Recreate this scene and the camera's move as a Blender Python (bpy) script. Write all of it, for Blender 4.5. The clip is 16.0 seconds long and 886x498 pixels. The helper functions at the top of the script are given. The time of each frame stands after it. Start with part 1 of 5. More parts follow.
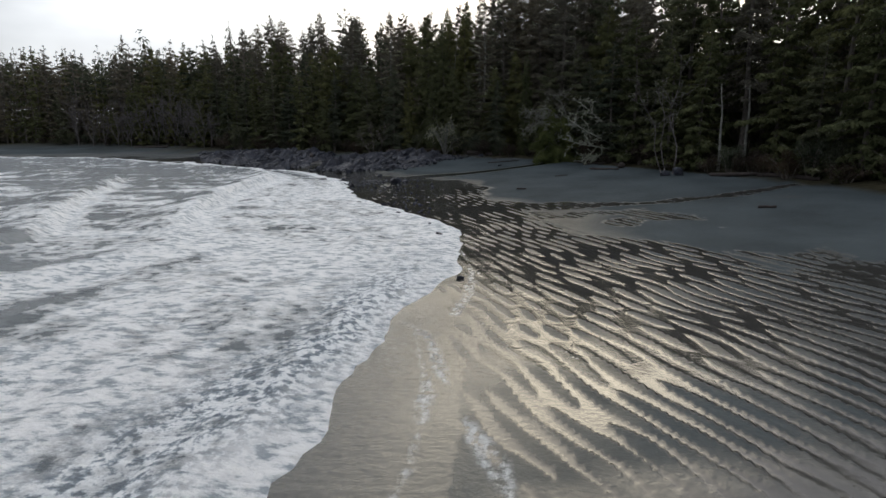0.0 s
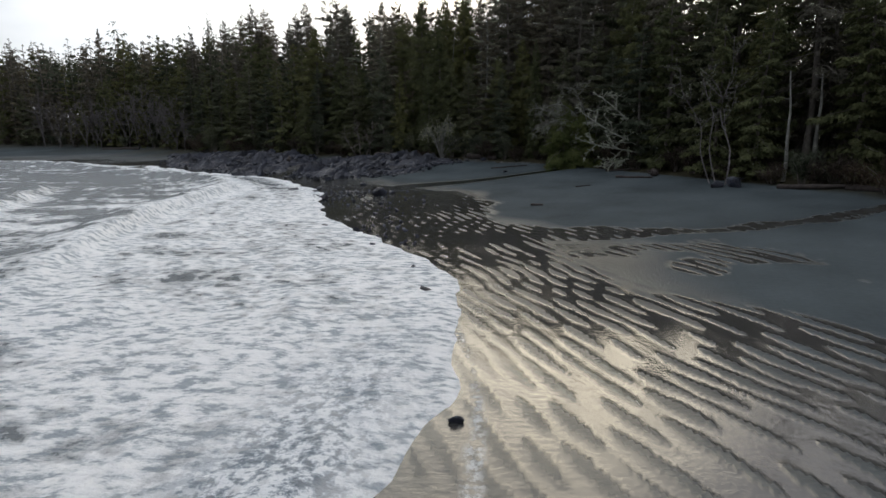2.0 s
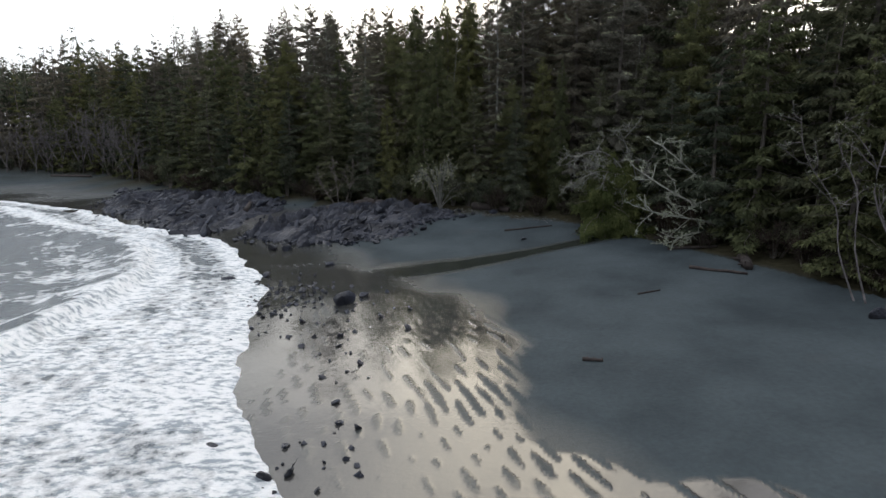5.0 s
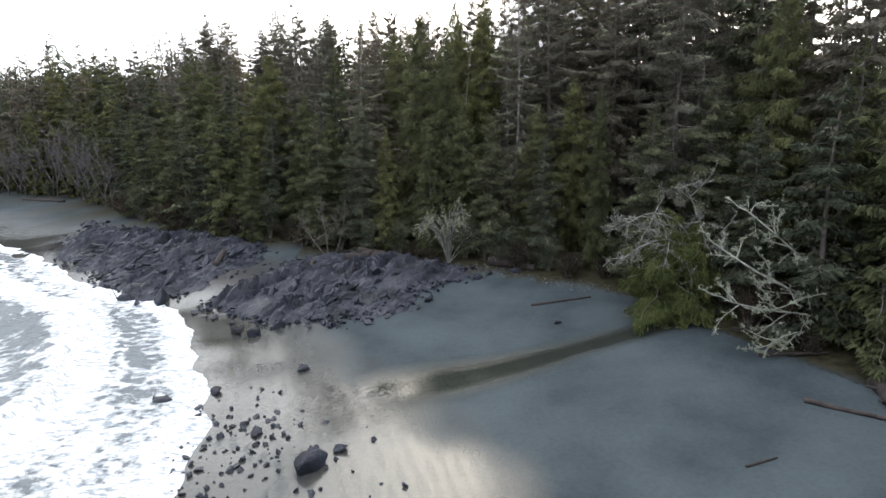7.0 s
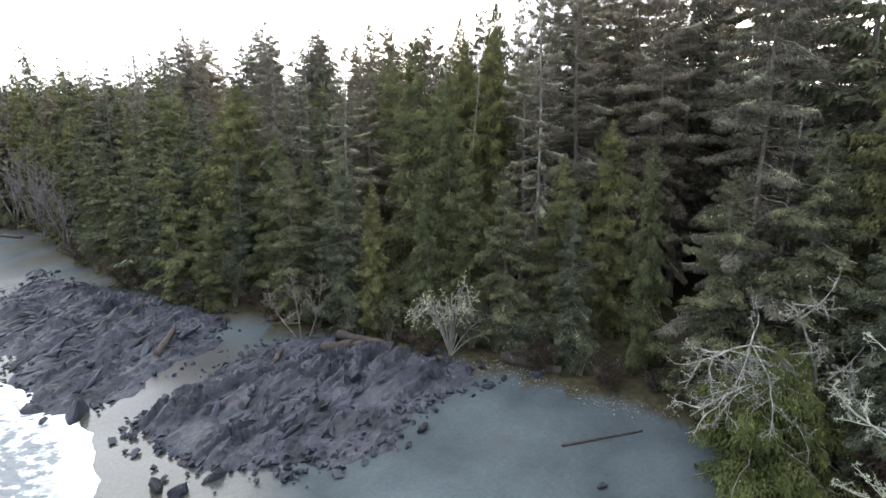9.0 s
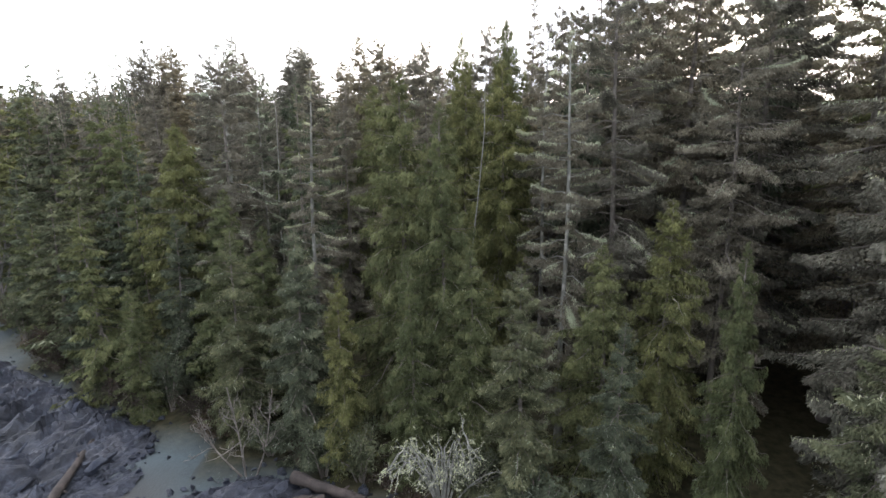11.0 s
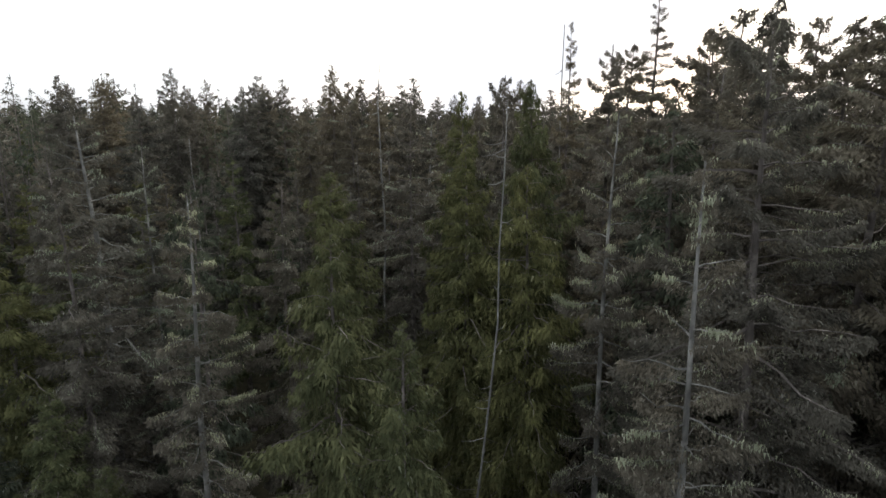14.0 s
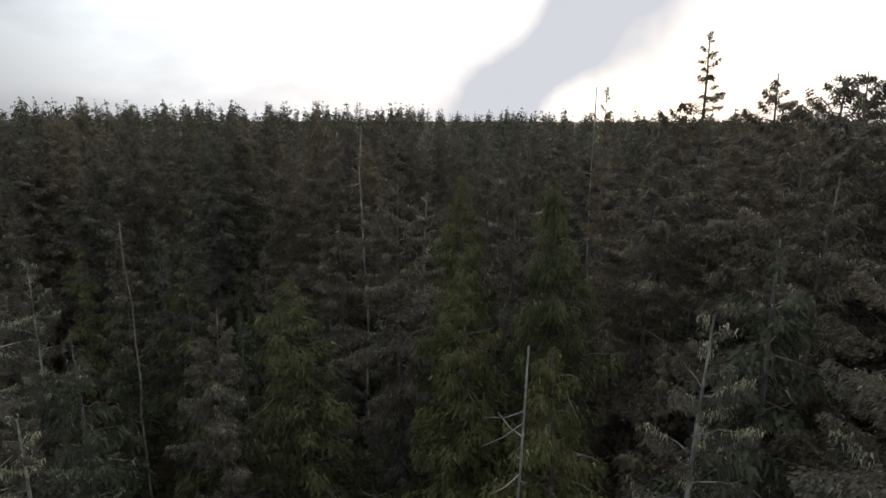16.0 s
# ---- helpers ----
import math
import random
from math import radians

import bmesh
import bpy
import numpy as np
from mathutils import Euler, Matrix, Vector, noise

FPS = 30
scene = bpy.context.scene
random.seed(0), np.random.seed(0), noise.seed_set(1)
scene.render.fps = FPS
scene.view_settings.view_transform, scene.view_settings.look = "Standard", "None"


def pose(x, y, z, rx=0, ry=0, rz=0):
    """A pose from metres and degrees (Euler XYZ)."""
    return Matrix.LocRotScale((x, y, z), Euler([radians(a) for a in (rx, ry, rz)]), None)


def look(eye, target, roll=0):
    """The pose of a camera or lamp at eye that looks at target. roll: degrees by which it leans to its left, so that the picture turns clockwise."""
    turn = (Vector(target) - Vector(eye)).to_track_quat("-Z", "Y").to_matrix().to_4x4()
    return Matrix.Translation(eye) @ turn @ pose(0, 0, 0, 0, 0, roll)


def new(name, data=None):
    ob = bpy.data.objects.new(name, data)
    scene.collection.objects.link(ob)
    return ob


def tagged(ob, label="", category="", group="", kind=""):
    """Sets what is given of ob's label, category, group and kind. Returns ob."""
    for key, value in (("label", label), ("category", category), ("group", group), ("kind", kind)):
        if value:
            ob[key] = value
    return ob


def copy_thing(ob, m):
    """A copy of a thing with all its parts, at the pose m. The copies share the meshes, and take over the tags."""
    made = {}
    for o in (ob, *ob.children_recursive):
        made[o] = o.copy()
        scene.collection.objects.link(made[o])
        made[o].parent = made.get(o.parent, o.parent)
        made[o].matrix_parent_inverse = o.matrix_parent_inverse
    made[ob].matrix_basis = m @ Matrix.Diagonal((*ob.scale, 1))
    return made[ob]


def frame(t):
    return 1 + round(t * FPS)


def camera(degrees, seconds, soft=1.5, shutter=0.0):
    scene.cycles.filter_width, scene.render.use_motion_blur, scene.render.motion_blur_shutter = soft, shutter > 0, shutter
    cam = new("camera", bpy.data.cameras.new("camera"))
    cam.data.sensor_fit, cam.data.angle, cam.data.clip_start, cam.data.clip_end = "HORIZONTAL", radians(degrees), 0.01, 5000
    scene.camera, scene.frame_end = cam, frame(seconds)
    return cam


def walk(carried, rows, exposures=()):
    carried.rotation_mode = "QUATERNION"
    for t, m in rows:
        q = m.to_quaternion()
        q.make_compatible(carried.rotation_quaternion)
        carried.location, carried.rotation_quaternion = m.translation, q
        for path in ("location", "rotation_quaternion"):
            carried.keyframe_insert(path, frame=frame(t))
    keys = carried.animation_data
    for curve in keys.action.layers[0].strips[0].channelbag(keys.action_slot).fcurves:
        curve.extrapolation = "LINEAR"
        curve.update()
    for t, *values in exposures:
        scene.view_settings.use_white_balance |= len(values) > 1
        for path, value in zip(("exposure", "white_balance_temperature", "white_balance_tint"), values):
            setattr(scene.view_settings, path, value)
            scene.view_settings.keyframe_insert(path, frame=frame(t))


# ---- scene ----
cam = camera(76.2, 16.0)
METRES, EYE, TILT, LEAN, TURN = 80.0, 5.0, -12.0, 0.0, 0.0
ROWS = [
    (0.0, 0.0, 0.0, 0.0, 0.0, 0.0, -0.0),
    (0.5, 0.001, 0.0292, 0.0065, -0.01, -0.04, 0.01),
    (1.0, 0.0021, 0.0585, 0.013, -0.01, -0.05, 0.06),
    (1.5, 0.003, 0.0881, 0.0192, -0.05, -0.05, 0.07),
    (2.0, 0.0044, 0.1181, 0.0248, -0.05, -0.01, 0.04),
    (2.5, 0.006, 0.1485, 0.0315, -0.02, -0.01, 0.08),
    (3.0, 0.0073, 0.1776, 0.0438, 0.01, -0.08, 0.13),
    (3.5, 0.0086, 0.207, 0.0599, 0.02, -0.05, 0.1),
    (4.0, 0.0094, 0.2344, 0.0769, 0.02, -0.06, 0.1),
    (6.5, 0.0076, 0.373, 0.1543, 0.86, -0.35, 0.01),
    (7.0, 0.0079, 0.4011, 0.1703, 1.13, -0.48, 0.07),
    (7.5, 0.0083, 0.4294, 0.1862, 1.35, -0.48, 0.08),
    (8.0, 0.0085, 0.4571, 0.2022, 1.51, -0.49, 0.12),
    (8.5, 0.0095, 0.4855, 0.2171, 1.68, -0.39, -0.03),
    (9.0, 0.0098, 0.5136, 0.2329, 1.78, -0.3, -0.1),
    (11.5, 0.0145, 0.6585, 0.3164, 2.36, -0.74, -0.28),
    (12.0, 0.015, 0.6877, 0.3329, 2.35, -0.77, -0.28),
    (12.5, 0.0155, 0.7168, 0.3498, 2.34, -0.9, -0.3),
    (13.0, 0.0158, 0.7461, 0.3669, 2.29, -0.94, -0.29),
    (13.5, 0.0161, 0.7731, 0.3834, 2.34, -0.93, -0.38),
    (14.0, 0.0162, 0.7974, 0.3993, 2.97, -0.95, -0.49),
    (14.5, 0.0167, 0.82, 0.415, 3.27, -0.93, -0.66),
    (15.0, 0.0174, 0.8413, 0.4306, 3.52, -0.97, -0.81),
    (15.5, 0.0179, 0.8607, 0.4455, 3.7, -1.04, -0.91),
    (16.0, 0.0184, 0.8786, 0.4603, 3.84, -1.17, -0.96),
]
EXPOSURES = [(0.0, -0.25), (1.5, -0.13), (3.5, 0.02), (6.5, 1.1), (9.0, 1.97), (11.5, 1.85), (12.5, 1.2), (14.0, 0.55), (16.0, -0.15)]
walk(cam, [(t, pose(0, 0, EYE, TILT, LEAN, TURN) @ pose(METRES * x, METRES * y, METRES * z, 90 + pitch, roll, yaw)) for t, x, y, z, yaw, pitch, roll in ROWS], EXPOSURES)

# ---- sky and sun: low sun ahead behind the trees, veiled by bright cloud ----
SUN_AZ, SUN_EL = radians(13.0), radians(7.0)      # azimuth clockwise from +y
world = bpy.data.worlds.new("sky")
scene.world = world
world.use_nodes = True
wt = world.node_tree
wn, wl = wt.nodes, wt.links
wn.clear()
w_out = wn.new("ShaderNodeOutputWorld")
w_bg = wn.new("ShaderNodeBackground")
w_sky = wn.new("ShaderNodeTexSky")
w_sky.sky_type = "NISHITA"
w_sky.sun_disc = False
w_sky.sun_elevation, w_sky.sun_rotation = SUN_EL, SUN_AZ
w_sky.air_density, w_sky.dust_density, w_sky.ozone_density = 1.0, 2.0, 1.5
w_co = wn.new("ShaderNodeTexCoord")
w_map = wn.new("ShaderNodeMapping")
w_map.inputs["Scale"].default_value = (1.0, 1.0, 2.6)
w_map.inputs["Location"].default_value = (0.35, 0.1, 0.2)
w_noise = wn.new("ShaderNodeTexNoise")
w_noise.inputs["Scale"].default_value = 2.2
w_noise.inputs["Detail"].default_value = 6.0
w_noise.inputs["Roughness"].default_value = 0.52
w_ramp = wn.new("ShaderNodeValToRGB")
w_ramp.color_ramp.elements[0].position, w_ramp.color_ramp.elements[1].position = 0.40, 0.62
w_dir = wn.new("ShaderNodeVectorMath")
w_dir.operation = "DOT_PRODUCT"
GLOW_EL = radians(24.0)
w_dir.inputs[1].default_value = (math.sin(SUN_AZ) * math.cos(GLOW_EL), math.cos(SUN_AZ) * math.cos(GLOW_EL), math.sin(GLOW_EL))


def w_math(op, a, b):
    m = wn.new("ShaderNodeMath")
    m.operation = op
    for i, v in enumerate((a, b)):
        if isinstance(v, (int, float)):
            m.inputs[i].default_value = v
        else:
            wl.new(v, m.inputs[i])
    return m.outputs["Value"]


def w_mix(a, b, fac, mode="MIX"):
    m = wn.new("ShaderNodeMixRGB")
    m.blend_type = mode
    for key, v in (("Fac", fac), ("Color1", a), ("Color2", b)):
        if isinstance(v, (int, float)):
            m.inputs[key].default_value = v
        elif isinstance(v, tuple):
            m.inputs[key].default_value = (*v, 1)
        else:
            wl.new(v, m.inputs[key])
    return m.outputs["Color"]


wl.new(w_co.outputs["Generated"], w_dir.inputs[0])
wl.new(w_co.outputs["Generated"], w_map.inputs["Vector"])
wl.new(w_map.outputs["Vector"], w_noise.inputs["Vector"])
wl.new(w_noise.outputs["Fac"], w_ramp.inputs["Fac"])
# thin cloud lit from behind: brightest round the veiled sun, blue-grey away from it
ahead = w_math("MAXIMUM", w_dir.outputs["Value"], 0.0)
broad, core = w_math("POWER", ahead, 3.0), w_math("POWER", ahead, 16.0)
lit = w_mix(w_mix((6.7, 7.1, 7.8), (21.5, 22.0, 22.4), broad), (66.0, 59.0, 46.0), core)
grey = w_mix(w_mix((5.4, 5.7, 6.3), (12.0, 12.2, 12.8), broad), (17.0, 16.0, 15.5), core)
veil = w_mix(grey, lit, w_ramp.outputs["Color"])
# an overcast sky is brightest overhead, dimmer down to the horizon away from the sun
w_up = wn.new("ShaderNodeSeparateXYZ")
wl.new(w_co.outputs["Generated"], w_up.inputs["Vector"])
rise = w_math("MULTIPLY_ADD", w_math("MAXIMUM", w_up.outputs["Z"], 0.0), 1.6)
rise.node.inputs[2].default_value = 0.3
level = w_mix(rise, (1.0, 1.0, 1.0), w_math("MINIMUM", w_math("MULTIPLY", broad, 2.6), 1.0))
veil = w_mix(veil, level, 1.0, "MULTIPLY")
# one grey bank of cloud low over the forest, with a ragged edge
bank = wn.new("ShaderNodeVectorMath")
bank.operation = "MULTIPLY_ADD"
wl.new(w_co.outputs["Generated"], bank.inputs[0])
wob = wn.new("ShaderNodeTexNoise")
wob.inputs["Scale"].default_value, wob.inputs["Detail"].default_value = 6.0, 4.0
wob.inputs["Roughness"].default_value = 0.45
wl.new(w_co.outputs["Generated"], wob.inputs["Vector"])
off = wn.new("ShaderNodeVectorMath")
off.operation = "SUBTRACT"
wl.new(wob.outputs["Color"], off.inputs[0])
off.inputs[1].default_value = (0.5, 0.5, 0.5)
bank.inputs[1].default_value = (1, 1, 1)
scl = wn.new("ShaderNodeVectorMath")
scl.operation = "SCALE"
scl.inputs["Scale"].default_value = 0.15
wl.new(off.outputs["Vector"], scl.inputs[0])
wl.new(scl.outputs["Vector"], bank.inputs[2])
parts = wn.new("ShaderNodeSeparateXYZ")
wl.new(bank.outputs["Vector"], parts.inputs["Vector"])
slant = w_math("SUBTRACT", w_math("SUBTRACT", parts.outputs["X"], 0.03), w_math("MULTIPLY", parts.outputs["Z"], 0.85))
soft_bank = w_math("MULTIPLY", w_math("SUBTRACT", 0.27, w_math("ABSOLUTE", slant, 0.0)), 5.0)
soft_bank = w_math("MINIMUM", w_math("MAXIMUM", soft_bank, 0.0), 1.0)
soft_bank = w_math("MULTIPLY", soft_bank, w_math("MULTIPLY", w_math("LESS_THAN", parts.outputs["Z"], 0.33), w_math("GREATER_THAN", parts.outputs["Y"], 0.0)))
sky = w_mix(w_mix(w_sky.outputs["Color"], veil, 0.85), (6.3, 6.4, 6.9), soft_bank)
wl.new(sky, w_bg.inputs["Color"])
w_bg.inputs["Strength"].default_value = 0.12
wl.new(w_bg.outputs["Background"], w_out.inputs["Surface"])

sun = new("sun", bpy.data.lights.new("sun", "SUN"))
sun.data.energy, sun.data.angle, sun.data.color = 1.4, radians(12), (1.0, 0.84, 0.62)
sun.matrix_world = look((0, 0, 60), (-math.sin(SUN_AZ) * 60, -math.cos(SUN_AZ) * 60, 60 - math.tan(SUN_EL) * 60))

# ---- materials ----
def material(name):
    m = bpy.data.materials.new(name)
    m.use_nodes = True
    nt = m.node_tree
    return m, nt.nodes, nt.links, nt.nodes["Principled BSDF"]


def noise_node(n, l, scale, detail=4.0, rough=0.55, coord="Object", stretch=None):
    co = n.new("ShaderNodeTexCoord")
    tex = n.new("ShaderNodeTexNoise")
    tex.inputs["Scale"].default_value = scale
    tex.inputs["Detail"].default_value = detail
    tex.inputs["Roughness"].default_value = rough
    if stretch:
        mp = n.new("ShaderNodeMapping")
        mp.inputs["Scale"].default_value = stretch
        l.new(co.outputs[coord], mp.inputs["Vector"])
        l.new(mp.outputs["Vector"], tex.inputs["Vector"])
    else:
        l.new(co.outputs[coord], tex.inputs["Vector"])
    return tex.outputs["Fac"]


def ramp(n, l, fac, stops):
    r = n.new("ShaderNodeValToRGB")
    els = r.color_ramp.elements
    while len(els) < len(stops):
        els.new(0.5)
    for e, (p, c) in zip(els, stops):
        e.position = p
        e.color = (*c, 1) if len(c) == 3 else c
    l.new(fac, r.inputs["Fac"])
    return r.outputs["Color"]


def mix(n, l, a, b, fac, mode="MIX"):
    m = n.new("ShaderNodeMixRGB")
    m.blend_type = mode
    for key, v in (("Fac", fac), ("Color1", a), ("Color2", b)):
        if isinstance(v, (int, float)):
            m.inputs[key].default_value = v if key == "Fac" else (v, v, v, 1)
        elif isinstance(v, tuple):
            m.inputs[key].default_value = (*v, 1)
        else:
            l.new(v, m.inputs[key])
    return m.outputs["Color"]


def calc(n, l, op, a, b=0.0, clamp=False):
    m = n.new("ShaderNodeMath")
    m.operation = op
    m.use_clamp = clamp
    for i, v in enumerate((a, b)):
        if isinstance(v, (int, float)):
            m.inputs[i].default_value = v
        else:
            l.new(v, m.inputs[i])
    return m.outputs["Value"]


def bump(n, l, p, height, strength, distance):
    b = n.new("ShaderNodeBump")
    b.inputs["Strength"].default_value = strength
    b.inputs["Distance"].default_value = distance
    l.new(height, b.inputs["Height"])
    l.new(b.outputs["Normal"], p.inputs["Normal"])


def attr(n, name):
    a = n.new("ShaderNodeAttribute")
    a.attribute_name = name
    return a.outputs["Fac"]


def sand_material():
    m, n, l, p = material("beach_sand")
    wet, soil, stone = attr(n, "wet"), attr(n, "soil"), attr(n, "dark")
    big = noise_node(n, l, 0.25, 5)
    fine = noise_node(n, l, 6.0, 6)
    dry = ramp(n, l, big, [(0.32, (0.034, 0.043, 0.048)), (0.5, (0.049, 0.061, 0.067)), (0.68, (0.062, 0.076, 0.083))])
    dry = mix(n, l, dry, ramp(n, l, fine, [(0.35, (0.75, 0.75, 0.75)), (0.65, (1, 1, 1))]), 0.6, "MULTIPLY")
    damp = ramp(n, l, fine, [(0.3, (0.03, 0.031, 0.028)), (0.7, (0.052, 0.051, 0.046))])
    col = mix(n, l, dry, damp, wet)
    # dark gravel, and the forest's reflection painted into the runnels
    col = mix(n, l, col, (0.035, 0.034, 0.034), stone)
    duff = ramp(n, l, noise_node(n, l, 2.5, 6), [(0.3, (0.018, 0.017, 0.01)), (0.7, (0.05, 0.044, 0.026))])
    col = mix(n, l, col, duff, soil)
    # the brook's dark green is the forest's reflection, put into the colour
    col = mix(n, l, col, (0.014, 0.018, 0.015), calc(n, l, "MULTIPLY", attr(n, "brook"), 0.75))
    # lines of foam left by the last waves
    trail = calc(n, l, "MULTIPLY", attr(n, "trail"), ramp(n, l, noise_node(n, l, 5.0, 6, 0.72), [(0.44, (0, 0, 0)), (0.6, (1, 1, 1))]))
    col = mix(n, l, col, (0.75, 0.77, 0.78), trail)
    wet = calc(n, l, "MULTIPLY", wet, calc(n, l, "SUBTRACT", 1.0, trail))
    l.new(col, p.inputs["Base Color"])
    still = ramp(n, l, noise_node(n, l, 0.32, 5, 0.6, stretch=(0.6, 1.4, 1.0)), [(0.43, (0.03, 0.03, 0.03)), (0.56, (0.13, 0.13, 0.13))])
    still = mix(n, l, still, 0.04, stone)
    r = mix(n, l, 0.8, still, calc(n, l, "POWER", wet, 0.6))
    r = mix(n, l, r, 0.5, calc(n, l, "MULTIPLY", stone, calc(n, l, "SUBTRACT", 1.0, wet)))
    r = mix(n, l, r, 0.95, soil)
    l.new(r, p.inputs["Roughness"])
    p.inputs["IOR"].default_value = 1.38
    # mirroring is turned down on the brook, where the reflection is painted
    still_water = calc(n, l, "MULTIPLY", wet, calc(n, l, "SUBTRACT", 1.0, calc(n, l, "MULTIPLY", attr(n, "brook"), 0.8)))
    l.new(calc(n, l, "ADD", 0.12, calc(n, l, "MULTIPLY", still_water, 0.72)), p.inputs["Specular IOR Level"])
    rel = calc(n, l, "MULTIPLY", noise_node(n, l, 9.0, 5), calc(n, l, "SUBTRACT", 1.15, wet))
    waves = calc(n, l, "ADD", noise_node(n, l, 1.6, 3, 0.5), calc(n, l, "MULTIPLY", noise_node(n, l, 4.0, 5, 0.62, stretch=(0.7, 1.5, 1.0)), calc(n, l, "MULTIPLY_ADD", attr(n, "swash"), 1.0)))
    film = calc(n, l, "MULTIPLY", calc(n, l, "MULTIPLY", waves, 1.3), calc(n, l, "MULTIPLY", wet, calc(n, l, "ADD", 0.07, calc(n, l, "MULTIPLY", attr(n, "swash"), 0.5))))
    bump(n, l, p, calc(n, l, "ADD", rel, film), 0.6, 0.05)
    return m


def sea_material():
    m, n, l, p = material("sea_water_and_foam")
    foam = attr(n, "foam")
    cell = n.new("ShaderNodeTexVoronoi")
    cell.feature = "SMOOTH_F1"
    cell.inputs["Scale"].default_value = 2.3
    co = n.new("ShaderNodeTexCoord")
    warp = n.new("ShaderNodeTexNoise")
    warp.inputs["Scale"].default_value = 0.8
    warp.inputs["Detail"].default_value = 5.0
    add = n.new("ShaderNodeMixRGB")
    add.blend_type = "ADD"
    add.inputs["Fac"].default_value = 1.2
    l.new(co.outputs["Object"], warp.inputs["Vector"])
    l.new(co.outputs["Object"], add.inputs["Color1"])
    l.new(warp.outputs["Color"], add.inputs["Color2"])
    flat = n.new("ShaderNodeVectorMath")
    flat.operation = "MULTIPLY"
    flat.inputs[1].default_value = (0.8, 1.0, 1.0)
    l.new(add.outputs["Color"], flat.inputs[0])
    l.new(flat.outputs["Vector"], cell.inputs["Vector"])
    fine = noise_node(n, l, 4.5, 9, 0.72)
    lace = calc(n, l, "ADD", calc(n, l, "MULTIPLY", cell.outputs["Distance"], 0.9), calc(n, l, "MULTIPLY", calc(n, l, "ADD", calc(n, l, "MULTIPLY", fine, 0.6), calc(n, l, "MULTIPLY", noise_node(n, l, 1.1, 7, 0.65, stretch=(0.9, 1.2, 1.0)), 0.6)), 1.7))
    f = calc(n, l, "ADD", calc(n, l, "MULTIPLY", foam, 1.3), calc(n, l, "SUBTRACT", lace, 1.92))
    cov = ramp(n, l, f, [(0.0, (0.1, 0.1, 0.1)), (0.22, (0.6, 0.6, 0.6)), (0.5, (1, 1, 1))])
    sheet = noise_node(n, l, 0.8, 5, 0.6)
    holes = calc(n, l, "ADD", noise_node(n, l, 3.3, 7, 0.64, stretch=(0.7, 1.35, 1.0)), calc(n, l, "MULTIPLY", calc(n, l, "SUBTRACT", sheet, 0.5), 0.28))
    white = ramp(n, l, holes, [(0.4, (0.36, 0.4, 0.44)), (0.46, (0.66, 0.69, 0.71)), (0.51, (0.84, 0.85, 0.86)), (0.6, (0.92, 0.925, 0.93))])
    # the bubbly lip of the last wave, shade among its lumps painted dark
    clump = ramp(n, l, noise_node(n, l, 4.6, 6, 0.66), [(0.42, (0.17, 0.2, 0.235)), (0.48, (0.4, 0.45, 0.5)), (0.54, (0.86, 0.88, 0.9))])
    white = mix(n, l, white, clump, attr(n, "lip"))
    l.new(mix(n, l, (0.15, 0.17, 0.185), white, cov), p.inputs["Base Color"])
    l.new(mix(n, l, 0.08, 0.75, cov), p.inputs["Roughness"])
    p.inputs["IOR"].default_value = 1.33
    wav = noise_node(n, l, 1.4, 6, 0.6, stretch=(1.0, 2.2, 1.0))
    chop = noise_node(n, l, 5.5, 6, 0.7, stretch=(1.0, 1.6, 1.0))
    bump(n, l, p, calc(n, l, "ADD", wav, calc(n, l, "MULTIPLY", chop, 0.6)), 1.0, 0.25)
    return m


def leaf_material(name, dark, mid, light, lichen, share):
    """Needle sprays, each island with its own tone, a few of them hung with pale lichen."""
    m, n, l, p = material(name)
    n.remove(p)
    geo = n.new("ShaderNodeNewGeometry")
    info = n.new("ShaderNodeObjectInfo")
    clump = ramp(n, l, noise_node(n, l, 0.9, 3, 0.6), [(0.33, (0, 0, 0)), (0.67, (1, 1, 1))])
    grain = calc(n, l, "ADD", calc(n, l, "MULTIPLY", clump, 0.72), calc(n, l, "MULTIPLY", geo.outputs["Random Per Island"], 0.28))
    tone = ramp(n, l, grain, [(0.0, dark), (0.5, mid), (0.97, light)])
    old = calc(n, l, "GREATER_THAN", geo.outputs["Random Per Island"], 1.0 - share)
    tone = mix(n, l, tone, lichen, calc(n, l, "MULTIPLY", old, 0.6))
    tint = ramp(n, l, info.outputs["Random"], [(0.0, (0.78, 0.82, 0.82)), (0.5, (0.97, 0.97, 0.95)), (1.0, (1.14, 1.08, 0.92))])
    col = mix(n, l, tone, tint, 1.0, "MULTIPLY")
    d = n.new("ShaderNodeBsdfDiffuse")
    tr = n.new("ShaderNodeBsdfTranslucent")
    ms = n.new("ShaderNodeMixShader")
    ms.inputs["Fac"].default_value = 0.33
    l.new(col, d.inputs["Color"])
    l.new(col, tr.inputs["Color"])
    l.new(d.outputs["BSDF"], ms.inputs[1])
    l.new(tr.outputs["BSDF"], ms.inputs[2])
    l.new(ms.outputs["Shader"], n["Material Output"].inputs["Surface"])
    return m


def bark_material(name, a, b, scale=6.0):
    m, n, l, p = material(name)
    f = noise_node(n, l, scale, 6, 0.65, stretch=(1, 1, 0.25))
    spots = noise_node(n, l, 2.0, 5)
    col = ramp(n, l, f, [(0.3, a), (0.7, b)])
    l.new(mix(n, l, col, tuple(min(1.0, 1.5 * v) for v in b), ramp(n, l, spots, [(0.52, (0, 0, 0)), (0.7, (1, 1, 1))])), p.inputs["Base Color"])
    p.inputs["Roughness"].default_value = 0.9
    bump(n, l, p, f, 0.8, 0.05)
    return m


